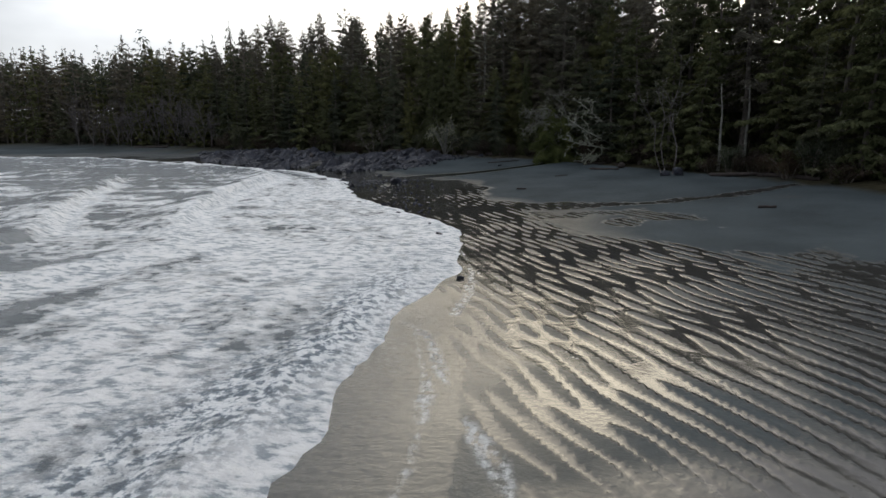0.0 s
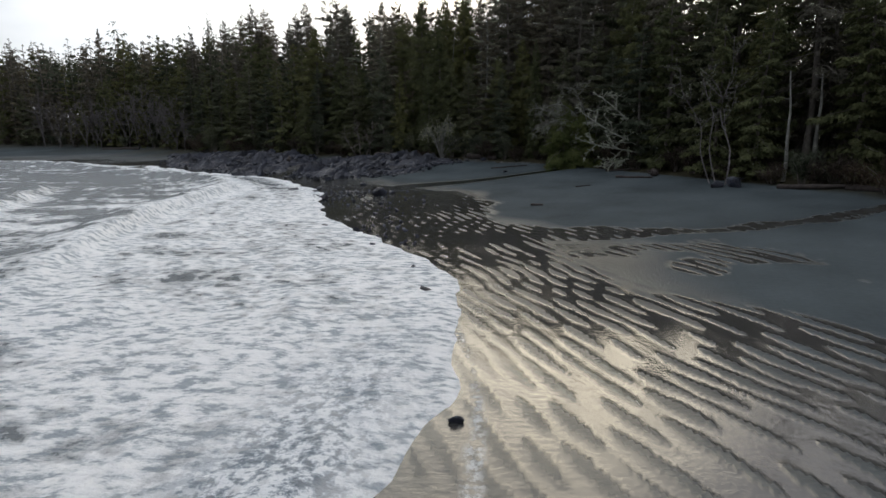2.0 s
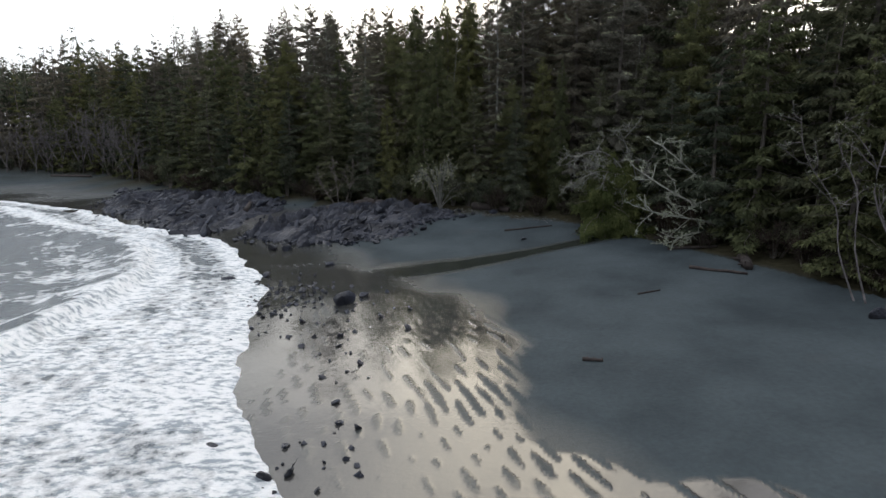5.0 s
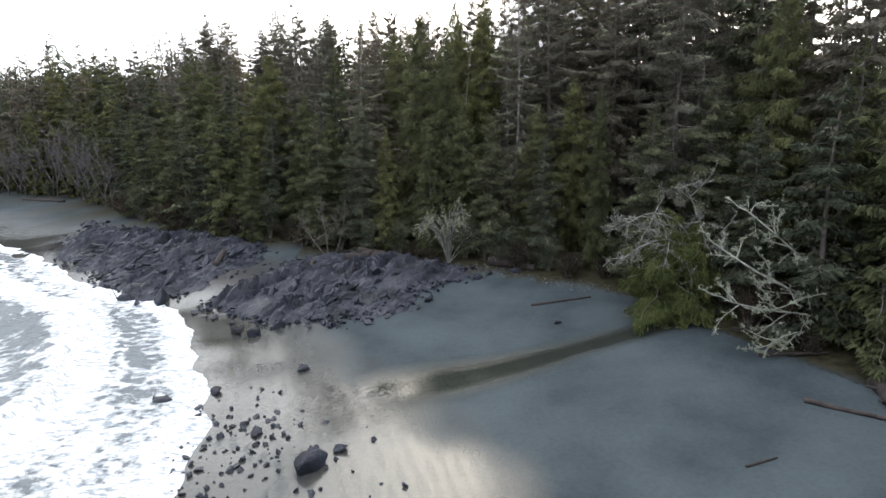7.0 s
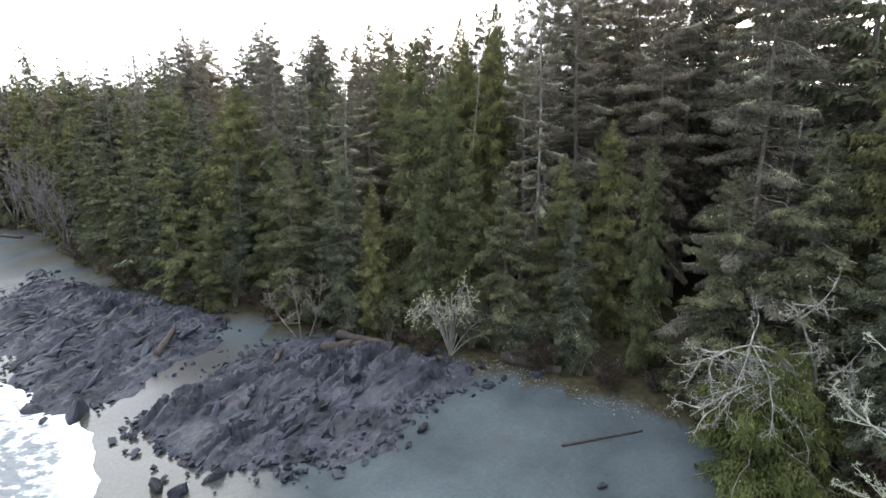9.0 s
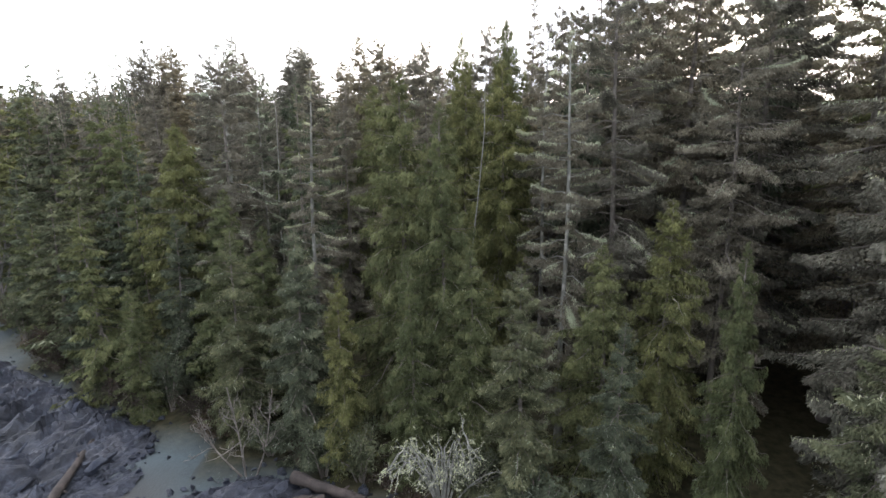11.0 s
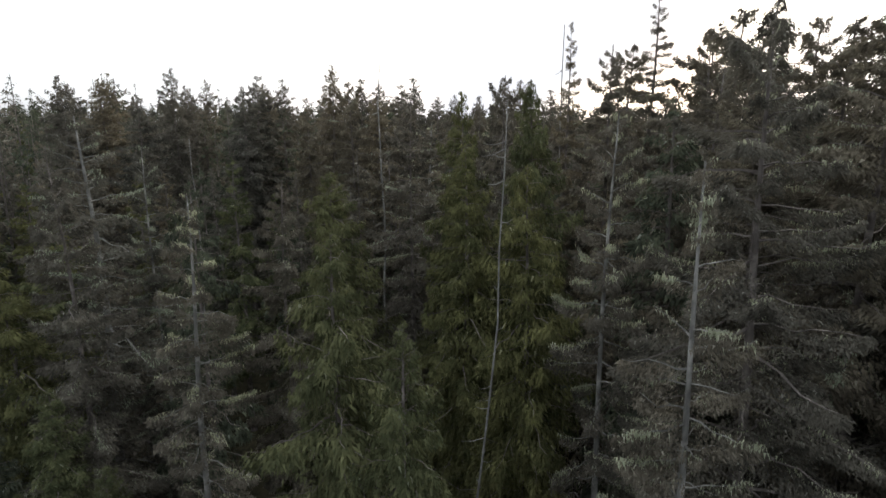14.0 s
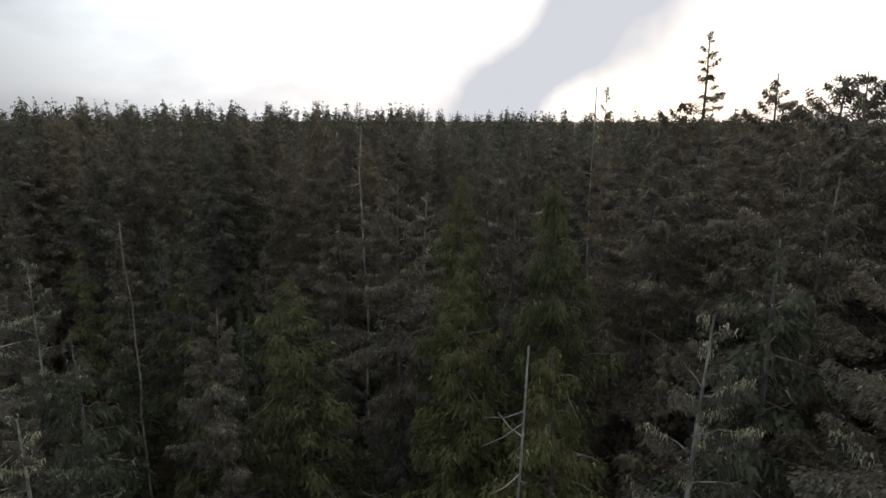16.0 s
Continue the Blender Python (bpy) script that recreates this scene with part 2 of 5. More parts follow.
def rock_material():
    m, n, l, p = material("shore_rock")
    info = n.new("ShaderNodeObjectInfo")
    f = noise_node(n, l, 4.5, 8, 0.7)
    col = ramp(n, l, f, [(0.34, (0.012, 0.013, 0.017)), (0.5, (0.024, 0.026, 0.033)), (0.64, (0.048, 0.05, 0.056)), (0.8, (0.12, 0.114, 0.108))])
    tint = ramp(n, l, info.outputs["Random"], [(0.0, (0.6, 0.62, 0.7)), (0.5, (1, 1, 1.08)), (0.8, (1.2, 1.05, 0.95)), (1.0, (1.6, 1.55, 1.5))])
    place = n.new("ShaderNodeNewGeometry")
    bed = n.new("ShaderNodeTexNoise")
    bed.inputs["Scale"].default_value, bed.inputs["Detail"].default_value = 0.55, 5.0
    l.new(place.outputs["Position"], bed.inputs["Vector"])
    layer = ramp(n, l, bed.outputs["Fac"], [(0.38, (0.3, 0.34, 0.46)), (0.5, (0.8, 0.92, 1.15)), (0.62, (1.15, 1.2, 1.3))])
    col = mix(n, l, col, layer, 1.0, "MULTIPLY")
    l.new(mix(n, l, col, tint, 1.0, "MULTIPLY"), p.inputs["Base Color"])
    l.new(ramp(n, l, noise_node(n, l, 0.8, 4), [(0.4, (0.35, 0.35, 0.35)), (0.6, (0.8, 0.8, 0.8))]), p.inputs["Roughness"])
    p.inputs["Specular IOR Level"].default_value = 0.4
    bump(n, l, p, f, 1.0, 0.12)
    return m


SAND = sand_material()
SEA = sea_material()
SPRUCE = leaf_material("spruce_needles", (0.051, 0.047, 0.039), (0.127, 0.116, 0.095), (0.218, 0.199, 0.161), (0.36, 0.35, 0.3), 0.02)
CEDAR = leaf_material("cedar_sprays", (0.041, 0.046, 0.024), (0.099, 0.106, 0.055), (0.176, 0.181, 0.091), (0.26, 0.27, 0.2), 0.01)
BUSH = leaf_material("bush_sprays", (0.05, 0.062, 0.024), (0.105, 0.12, 0.048), (0.17, 0.18, 0.07), (0.24, 0.24, 0.1), 0.03)
HEMLOCK = leaf_material("hemlock_sprays", (0.034, 0.038, 0.028), (0.081, 0.09, 0.063), (0.148, 0.156, 0.105), (0.3, 0.32, 0.27), 0.02)
LICHEN = leaf_material("lichen_tufts", (0.2, 0.215, 0.155), (0.32, 0.345, 0.25), (0.44, 0.465, 0.35), (0.46, 0.48, 0.38), 0.1)
SALAL = leaf_material("undergrowth_leaves", (0.028, 0.022, 0.019), (0.058, 0.045, 0.039), (0.09, 0.07, 0.055), (0.09, 0.11, 0.05), 0.12)
BARK = bark_material("conifer_bark", (0.05, 0.042, 0.036), (0.16, 0.14, 0.125))
GREY_BARK = bark_material("lichened_bark", (0.07, 0.068, 0.062), (0.21, 0.205, 0.185), 5.0)
PALE_BARK = bark_material("lichen_crusted_bark", (0.13, 0.132, 0.11), (0.31, 0.315, 0.27), 7.0)
DRIFT = bark_material("weathered_driftwood", (0.014, 0.01, 0.009), (0.036, 0.027, 0.024), 5.0)
DIM_BARK = bark_material("alder_bark", (0.05, 0.044, 0.044), (0.13, 0.116, 0.115), 9.0)
ROCK = rock_material()


# ---- helpers for building ----
def mesh_object(name, verts, faces, mat, parent=None, label="", smooth=False):
    me = bpy.data.meshes.new(name)
    me.from_pydata(np.asarray(verts).tolist(), [], faces if isinstance(faces, list) else faces.tolist())
    me.materials.append(mat)
    if smooth:
        me.polygons.foreach_set("use_smooth", np.ones(len(me.polygons), dtype=bool))
    me.update()
    ob = new(name, me)
    if parent:
        ob.parent = parent
    if label:
        tagged(ob, label)
    return ob


def curve_dist(px, py, line):
    """Distance to a polyline, and on which side of it (+1: to its right)."""
    best = np.full(np.shape(px), 1e9)
    side = np.ones(np.shape(px))
    for (ax, ay), (bx, by) in zip(line, line[1:]):
        dx, dy = bx - ax, by - ay
        k = np.clip(((px - ax) * dx + (py - ay) * dy) / (dx * dx + dy * dy), 0, 1)
        d = np.hypot(px - ax - k * dx, py - ay - k * dy)
        s = np.sign((py - ay) * -dx + (px - ax) * dy)
        near = d < best
        best = np.where(near, d, best)
        side = np.where(near, s, side)
    return best, side


def smooth_line(line, step=4):
    """Catmull-Rom through the points."""
    pts = [np.array(p, float) for p in line]
    out = []
    for i in range(len(pts) - 1):
        p0, p1, p2, p3 = pts[max(i - 1, 0)], pts[i], pts[i + 1], pts[min(i + 2, len(pts) - 1)]
        for k in range(step):
            t = k / step
            out.append(tuple(0.5 * (2 * p1 + (p2 - p0) * t + (2 * p0 - 5 * p1 + 4 * p2 - p3) * t * t + (3 * p1 - p0 - 3 * p2 + p3) * t ** 3)))
    return out + [tuple(pts[-1])]


def wave_noise(x, y, seed, scale, octaves=3):
    """Cheap smooth noise on arrays, about -1 to 1."""
    rng = np.random.RandomState(seed)
    out, amp = np.zeros(np.shape(x)), 1.0
    for o in range(octaves):
        f = scale * 2.0 ** o
        for _ in range(5):
            a, ph = rng.uniform(0, 6.283, 2)
            out += amp * 0.3 * np.sin(f * (x * math.cos(a) + y * math.sin(a)) * rng.uniform(0.7, 1.4) + ph)
        amp *= 0.5
    return out


# the water's edge, and the foot of the forest, both from behind the camera round the bay
SHORE = smooth_line([(-14, -400), (-8, -60), (-4, -15), (-3.2, 6), (-1.6, 14), (0.0, 21), (0.3, 26), (-0.7, 30), (-2.8, 34.5), (-5.2, 39), (-7.6, 45),
                     (-9.6, 52), (-11.8, 58.5), (-15, 65), (-19, 70), (-27, 75), (-36, 82), (-46, 89), (-62, 95), (-90, 100), (-140, 104), (-400, 90)])
EDGE = smooth_line([(60, -400), (48, -60), (36, -10), (27, 22), (23.5, 36), (20.5, 46), (17.0, 55), (13.8, 61.5), (10.8, 67.5), (5.5, 71),
                    (-3.5, 75.5), (-11, 79), (-20, 83), (-30, 91), (-40, 99), (-50, 109), (-66, 118), (-90, 124), (-140, 128), (-400, 125)])
STREAM = smooth_line([(15, 63.5), (12.4, 62.8), (6.8, 60.5), (2.6, 58.6), (-2, 57), (-6, 55), (-9, 53.5)])
ROCKS = smooth_line([(-36, 86), (-27, 79.5), (-20, 76), (-12, 72.5), (-8, 71), (-5, 71)])


TRICKLE = smooth_line([(2.5, 36.5), (6, 35.2), (10, 34.6), (13.5, 34.2), (18, 35.2), (23, 36.8)])
POOL = smooth_line([(-11, 57.5), (-6, 56), (-2, 53), (-1.6, 46), (-1.6, 40), (-0.6, 35)])


def ripple_zone(x, y):
    """1 where the sand lies in ripples: a fan from the water's edge, and a band along the trickle."""
    far = 2.0 + np.where(y > 16, (39.4 - y) * 0.46, 10.8 + (16 - y) * 2.0) + 0.9 * wave_noise(x, y, 5, 0.5)
    a = np.clip((far - x) / 1.6, 0, 1) * np.clip((x + 0.06 * np.clip(y - 18, 0, 20) - 0.3 + 0.6 * wave_noise(x, y, 6, 0.5)) / 1.5, 0, 1) * np.clip((40 - y) / 2, 0, 1)
    d, _ = curve_dist(x, y, TRICKLE)
    b = np.clip((3.0 - 0.2 * np.clip(x, 0, 12) - d + 0.5 * wave_noise(x, y, 7, 0.9)) / 0.8, 0, 1)
    sparse = np.clip((wave_noise(x, y, 8, 0.35) + 1.0) / 0.8, 0.25, 1)
    c = 0.6 * np.clip(2.0 * wave_noise(x, y, 16, 0.7) - 0.5, 0, 1) * np.clip((x - 3) / 2, 0, 1) * np.clip((15 - x) / 3, 0, 1) * np.clip((33 - y) / 2, 0, 1)
    return np.maximum(np.maximum(a * sparse, b), c)


def lie(x, y):
    """The lie of the land: height, wetness, forest floor and darkening (gravel, painted reflection in runnels) at each
    place.
    """
    x, y = np.asarray(x, float), np.asarray(y, float)
    ds, s1 = curve_dist(x, y, SHORE)
    df, s2 = curve_dist(x, y, EDGE)
    land, wood = s1 > 0, s2 > 0
    u = ds / (ds + df + 1e-6)
    h = np.where(land, 1.5 * u ** 1.6, -0.09 * ds)
    h = np.maximum(h, -4.0)
    h = np.where(wood, 1.5 + np.minimum(df * 0.12, 0.7) + np.minimum(df * 0.02, 3.0) + 0.25 * wave_noise(x, y, 3, 0.25), h)
    soil = np.where(wood, np.clip((df + 0.5) / 1.0 + 0.4 * wave_noise(x, y, 4, 1.5), 0, 1), 0)
    h = h + np.where(land & ~wood, 0.03 * wave_noise(x, y, 2, 0.5), 0)
    # the rock shelf under the outcrop
    dr, _ = curve_dist(x, y, ROCKS)
    shelf = np.clip(1 - dr / 6.0, 0, 1) * ~wood
    h = h + 0.5 * shelf ** 1.2 * (1 + 0.5 * wave_noise(x, y, 9, 1.2))
    dark = np.clip(shelf * 2.2 - 0.5 + 0.5 * wave_noise(x, y, 10, 0.9), 0, 1)
    # wetness: the swash, the stream and its pool
    wet = np.where(land, np.clip(1.35 - ds / 7.0 + 0.25 * wave_noise(x, y, 11, 0.4), 0, 1), 1)
    dst, _ = curve_dist(x, y, STREAM)
    wide = np.clip(1.0 + (4 - x) * 0.12, 0.7, 2.6)
    run = np.clip(1.4 - dst / wide, 0, 1)
    h = h - 0.03 * run * land
    dp, _ = curve_dist(x, y, POOL)
    dtr, _ = curve_dist(x, y, TRICKLE)
    run = np.maximum(run, np.clip((0.55 - dtr) / 0.3, 0, 1))
    pool = np.clip((4.9 - dp) / 3.2 + 0.45 * wave_noise(x, y, 12, 0.45), 0, 1)
    pool = np.maximum(pool, np.clip(1.8 - 1.5 * np.hypot((x - 14.3) / 3.0, (y - 17.3) / 1.6) + 0.3 * wave_noise(x, y, 14, 1.2), 0, 1))
    wet = np.maximum(wet, np.maximum(run, pool) * ~wood)
    # ripples: flat plates of sand, with narrow runnels of standing water between them
    z = np.maximum(ripple_zone(x, y), pool * np.clip((52 - y) / 9, 0.12, 0.9)) * land * ~wood
    across = 0.94 * x + 0.335 * y
    along = -0.335 * x + 0.94 * y
    ph = across * 6.283 / 0.5 + 2.3 * wave_noise(x, y, 20, 0.45) + 0.8 * wave_noise(along, across, 21, 1.1)
    r = 0.5 + 0.5 * np.sin(ph) + 0.26 * wave_noise(x, y, 22, 1.7) + 0.14 * wave_noise(along * 0.4, across, 23, 3.0)
    r = r + 0.40 * np.sin(along * 2.6 + 3.0 * wave_noise(x, y, 25, 0.8)) * np.sin(ph * 0.5 + 1.0)
    level = 0.22 + 0.16 * np.clip((y - 14) / 14, 0, 1) + 0.2 * np.clip((y - 30) / 5, 0, 1) * np.clip((50 - y) / 5, 0, 1) - 0.3 * np.clip((13 - y) / 5, 0, 1) + 0.40 * z + 0.18 * pool + 0.22 * wave_noise(x, y, 15, 0.5) * pool
    crest = np.clip((r - level) / 0.12, 0, 1)
    h = h + z * 0.011 * crest
    film = np.clip(0.62 + 0.6 * wave_noise(x, y, 26, 0.9), 0, 1) * np.clip(np.maximum(np.clip((17 - y) / 7, 0, 1), np.clip(1.3 - ds / 4.0, 0, 1)), 0, 1)
    plate = np.maximum(np.maximum(wet * 0.6, 0.12 * z), np.maximum(film, pool * np.clip((y - 40) / 9, 0.3, 0.9)))
    wet = np.where(z > 0.05, plate * crest + (1 - crest) * np.maximum(wet, np.clip(z * 4, 0, 1)), wet)
    # runnels get a dark colour in place of the forest they mirror
    dark = np.maximum(dark, 0.85 * np.clip(z * 3, 0, 1) * (1 - crest))
    return h, wet, soil, dark


def spread(lo, hi, *steps):
    """Grid lines: each step (from, to, width) evenly, then ever wider out to lo and hi."""
    mid = np.unique(np.round(np.concatenate([np.arange(a, b, w) for a, b, w in steps]), 4))
    left, right, s = [mid[0]], [mid[-1]], steps[0][2]
    while left[-1] > lo:
        s *= 1.2
        left.append(left[-1] - s)
    s = steps[-1][2]
    while right[-1] < hi:
        s *= 1.2
        right.append(right[-1] + s)
    return np.concatenate([left[:0:-1], mid, right[1:]])


FOAM_LINES = [[(-1.6, 14.8), (-0.4, 13.2), (0.05, 10.5), (0.5, 8.6), (0.9, 7.0), (1.3, 4.5)], [(-0.7, 13.4), (-0.3, 10.0), (-0.5, 8.0), (-0.9, 6.0)],
              [(0.5, 24.0), (1.0, 21.0), (0.9, 17.5), (0.3, 14.8)]]


def build_ground():
    xs, ys = spread(-2500, 2500, (-12, -2, 0.16), (-2, 13, 0.075), (13, 20, 0.2)), spread(-2500, 2500, (4, 16, 0.08), (16, 42, 0.135), (42, 66, 0.19))
    gx, gy = np.meshgrid(xs, ys)
    h, wet, soil, dark = lie(gx.ravel(), gy.ravel())
    swash = np.clip(1.3 - curve_dist(gx.ravel(), gy.ravel(), SHORE)[0] / 4.2, 0, 1) * np.clip((22 - gy.ravel()) / 8, 0.15, 1)
    brook = np.clip(1.5 - curve_dist(gx.ravel(), gy.ravel(), STREAM)[0] / np.clip(1.1 + (4 - gx.ravel()) * 0.12, 0.8, 2.6), 0, 1) * np.clip((gx.ravel() + 4) / 4, 0, 1)
    trail = np.zeros(gx.size)
    for k, line in enumerate(FOAM_LINES):
        d = curve_dist(gx.ravel(), gy.ravel(), smooth_line(line))[0] + 0.12 * wave_noise(gx.ravel(), gy.ravel(), 60 + k, 2.4)
        trail = np.maximum(trail, 0.6 * np.clip(1.2 - np.abs(d) / 0.12, 0, 1))
    nx, ny = len(xs), len(ys)
    idx = np.arange(nx * ny).reshape(ny, nx)
    quads = np.stack([idx[:-1, :-1], idx[:-1, 1:], idx[1:, 1:], idx[1:, :-1]], -1).reshape(-1, 4)
    ob = mesh_object("ground", np.stack([gx.ravel(), gy.ravel(), h], -1), quads, SAND, smooth=True)
    for name, values in (("wet", wet), ("soil", soil), ("dark", dark), ("swash", swash), ("trail", trail), ("brook", brook)):
        ob.data.attributes.new(name, "FLOAT", "POINT").data.foreach_set("value", values.astype(np.float32))
    tagged(ob, "grey wet sand beach with dark ripples and forest floor behind", "ground", kind="structure")


def build_sea():
    """The sea as a sheet along the shore: a thin foamy tongue, two breakers, then open water."""
    line = np.array(smooth_line(SHORE, 1))
    seg = np.hypot(*np.diff(line, axis=0).T)
    cum = np.concatenate([[0], np.cumsum(seg)])
    us = np.concatenate([np.arange(cum[0], cum[-1], 6.0)])
    mid0, mid1 = 330, 560
    us = np.concatenate([us[us < mid0], np.arange(mid0, mid1, 0.38), us[us > mid1]])
    vs = np.concatenate([[-0.6, -0.45, -0.25, 0.0], np.arange(0.15, 34, 0.34), 34 * 1.14 ** np.arange(0, 32)])
    px, py = np.interp(us, cum, line[:, 0]), np.interp(us, cum, line[:, 1])
    # seaward way: mean heading of a long stretch, turned to the left
    qx, qy = np.interp(us + 12, cum, line[:, 0]) - np.interp(us - 12, cum, line[:, 0]), np.interp(us + 12, cum, line[:, 1]) - np.interp(us - 12, cum, line[:, 1])
    ql = np.hypot(qx, qy)
    nx, ny = -qy / ql, qx / ql
    lobes = 0.5 * wave_noise(us, us * 0, 31, 0.35, 3) + 0.16 * wave_noise(us, us * 0, 37, 2.2, 3)
    U, V = np.meshgrid(us, vs)
    LB, NX, NY = np.broadcast_to(lobes, U.shape), np.broadcast_to(nx, U.shape), np.broadcast_to(ny, U.shape)
    off = V - LB * np.exp(-V / 6.0)
    X, Y = px + NX * off, py + NY * off
    front = 0.05 * np.exp(-((V - 3.3 - 1.3 * wave_noise(U, U * 0, 40, 0.16, 3) - 0.3) / 0.4) ** 2)
    b1 = 13.0 - 7.5 * np.clip((py - 32) / 27, 0, 1) + 0.9 * wave_noise(U, U * 0, 32, 0.12, 2)
    b2 = 20.0 + 2.2 * wave_noise(U, U * 0, 33, 0.07, 2)
    def breaker(c, hgt, w):
        d = V - c
        return hgt * np.where(d < 0, np.exp(-(d / (0.35 * w)) ** 2), np.exp(-(d / (1.6 * w)) ** 2))
    crest1, crest2 = breaker(b1, 0.6, 1.4) * np.clip((Y - 24) / 12, 0.25, 1), breaker(b2, 0.5, 2.0)
    z = 0.07 + 0.05 * np.clip(V / 3, 0, 1) + crest1 + crest2 + front + 0.07 * wave_noise(X, Y, 34, 1.1) * np.clip(V / 4, 0, 1) \
        + 0.1 * wave_noise(X, Y, 35, 0.22) * np.clip((V - 14) / 10, 0, 1)
    bed = lie(X.ravel(), Y.ravel())[0].reshape(X.shape)
    z = np.where(V < 0.1, np.minimum(z, bed - 0.02 + 0.09 * np.clip((V + 0.6) / 0.6, 0, 1) ** 0.6), np.maximum(z, bed + 0.06))
    roll = np.exp(-((V - 0.75) / 0.5) ** 2) * np.clip((24 - Y) / 8, 0, 1)
    z = z + roll * (0.14 + 0.09 * wave_noise(X, Y, 45, 5.0, 2))
    chop = 0.26 * wave_noise(X, Y, 43, 1.3) * np.clip((V - 4) / 4, 0, 1)
    b0 = 3.3 + 1.3 * wave_noise(U, U * 0, 40, 0.16, 3)
    b00 = 5.6 + 1.0 * wave_noise(U, U * 0, 41, 0.2, 3)
    foam = 0.78 + 0.16 * wave_noise(X, Y, 36, 0.28) + 0.12 * wave_noise(X * 0.5, Y * 1.4, 42, 1.0) - 0.34 * np.clip((V - b1 + 4) / 5, 0, 1) - 0.35 * np.clip((V - 7) / 3, 0, 1) * np.clip((24 - Y) / 8, 0, 1) - 0.42 * np.clip((Y - 46) / 10, 0, 1) * (0.5 + 0.5 * np.clip((45 - Y) / 25, 0, 1))
    foam = np.maximum(foam, 1.35 * np.exp(-((V - 0.1) / 0.9) ** 2))
    for line_ in (b0, b00):
        foam = foam + 0.35 * np.exp(-((V - line_) / 0.14) ** 2) - 0.1 * np.exp(-((V - line_ + 0.6) / 0.5) ** 2)
    foam = np.maximum(foam, np.exp(-((V - b1 + 0.9) / 1.7) ** 2) * 1.15)
    foam = np.maximum(foam, np.exp(-((V - b2 + 1.0) / 1.2) ** 2) * (0.75 + 0.3 * wave_noise(U, U * 0, 39, 0.1)))
    foam = foam + chop
    foam = foam - 0.25 * np.clip((V - 28) / 10, 0, 1)
    n0, n1 = X.shape
    idx = np.arange(n0 * n1).reshape(n0, n1)
    quads = np.stack([idx[:-1, :-1], idx[1:, :-1], idx[1:, 1:], idx[:-1, 1:]], -1).reshape(-1, 4)
    ob = mesh_object("water", np.stack([X.ravel(), Y.ravel(), z.ravel()], -1), quads[:, ::-1], SEA, smooth=True)
    lip = np.clip(1.3 * np.exp(-((V - 1.2 - 0.4 * wave_noise(U, U * 0, 44, 0.6, 2)) / 1.1) ** 2), 0, 1) * np.clip((24 - Y) / 8, 0, 1)
    for name, values in (("foam", foam), ("lip", lip)):
        ob.data.attributes.new(name, "FLOAT", "POINT").data.foreach_set("value", values.ravel().astype(np.float32))
    tagged(ob, "shallow sea with white foam and two low breakers", "sea", kind="structure")


build_ground()
build_sea()


# ---- trees ----
def unit(v):
    return v / (np.linalg.norm(v, axis=-1, keepdims=True) + 1e-9)


class Soup:
    """Vertices and faces gathered for one mesh."""

    def __init__(self):
        self.v, self.f, self.n = [], [], 0

    def tube(self, pts, radii, sides):
        pts, radii = np.asarray(pts, float), np.asarray(radii, float)
        k = len(pts)
        tan = unit(np.gradient(pts, axis=0))
        ref = np.where(np.abs(tan[:, 2:3]) < 0.9, [[0.0, 0.0, 1.0]], [[1.0, 0.0, 0.0]])
        a = unit(np.cross(tan, ref))
        b = np.cross(tan, a)
        ang = np.arange(sides) * 2 * math.pi / sides
        ring = pts[:, None] + radii[:, None, None] * (np.cos(ang)[None, :, None] * a[:, None] + np.sin(ang)[None, :, None] * b[:, None])
        self.v.append(ring.reshape(-1, 3))
        i, j = np.meshgrid(np.arange(k - 1), np.arange(sides), indexing="ij")
        p, q = self.n + i * sides + j, self.n + i * sides + (j + 1) % sides
        self.f.extend(np.stack([p, q, q + sides, p + sides], -1).reshape(-1, 4).tolist())
        self.f.append([self.n + (k - 1) * sides + s for s in range(sides)])
        self.n += k * sides

    def blades(self, base, way, width, face=None):
        """Pointed sprays, one triangle each, turned more or less to the way that they face."""
        turn = np.random.normal(size=way.shape)
        side = unit(np.cross(way, turn if face is None else unit(face) + 0.62 * turn)) * width[:, None]
        m = len(base)
        self.v.append(np.stack([base - side * 0.5, base + side * 0.5, base + way], 1).reshape(-1, 3))
        self.f.extend((self.n + np.arange(3 * m).reshape(m, 3)).tolist())
        self.n += 3 * m

    def make(self, name, mat, parent=None, label="", smooth=False):
        return mesh_object(name, np.concatenate(self.v), self.f, mat, parent, label, smooth)


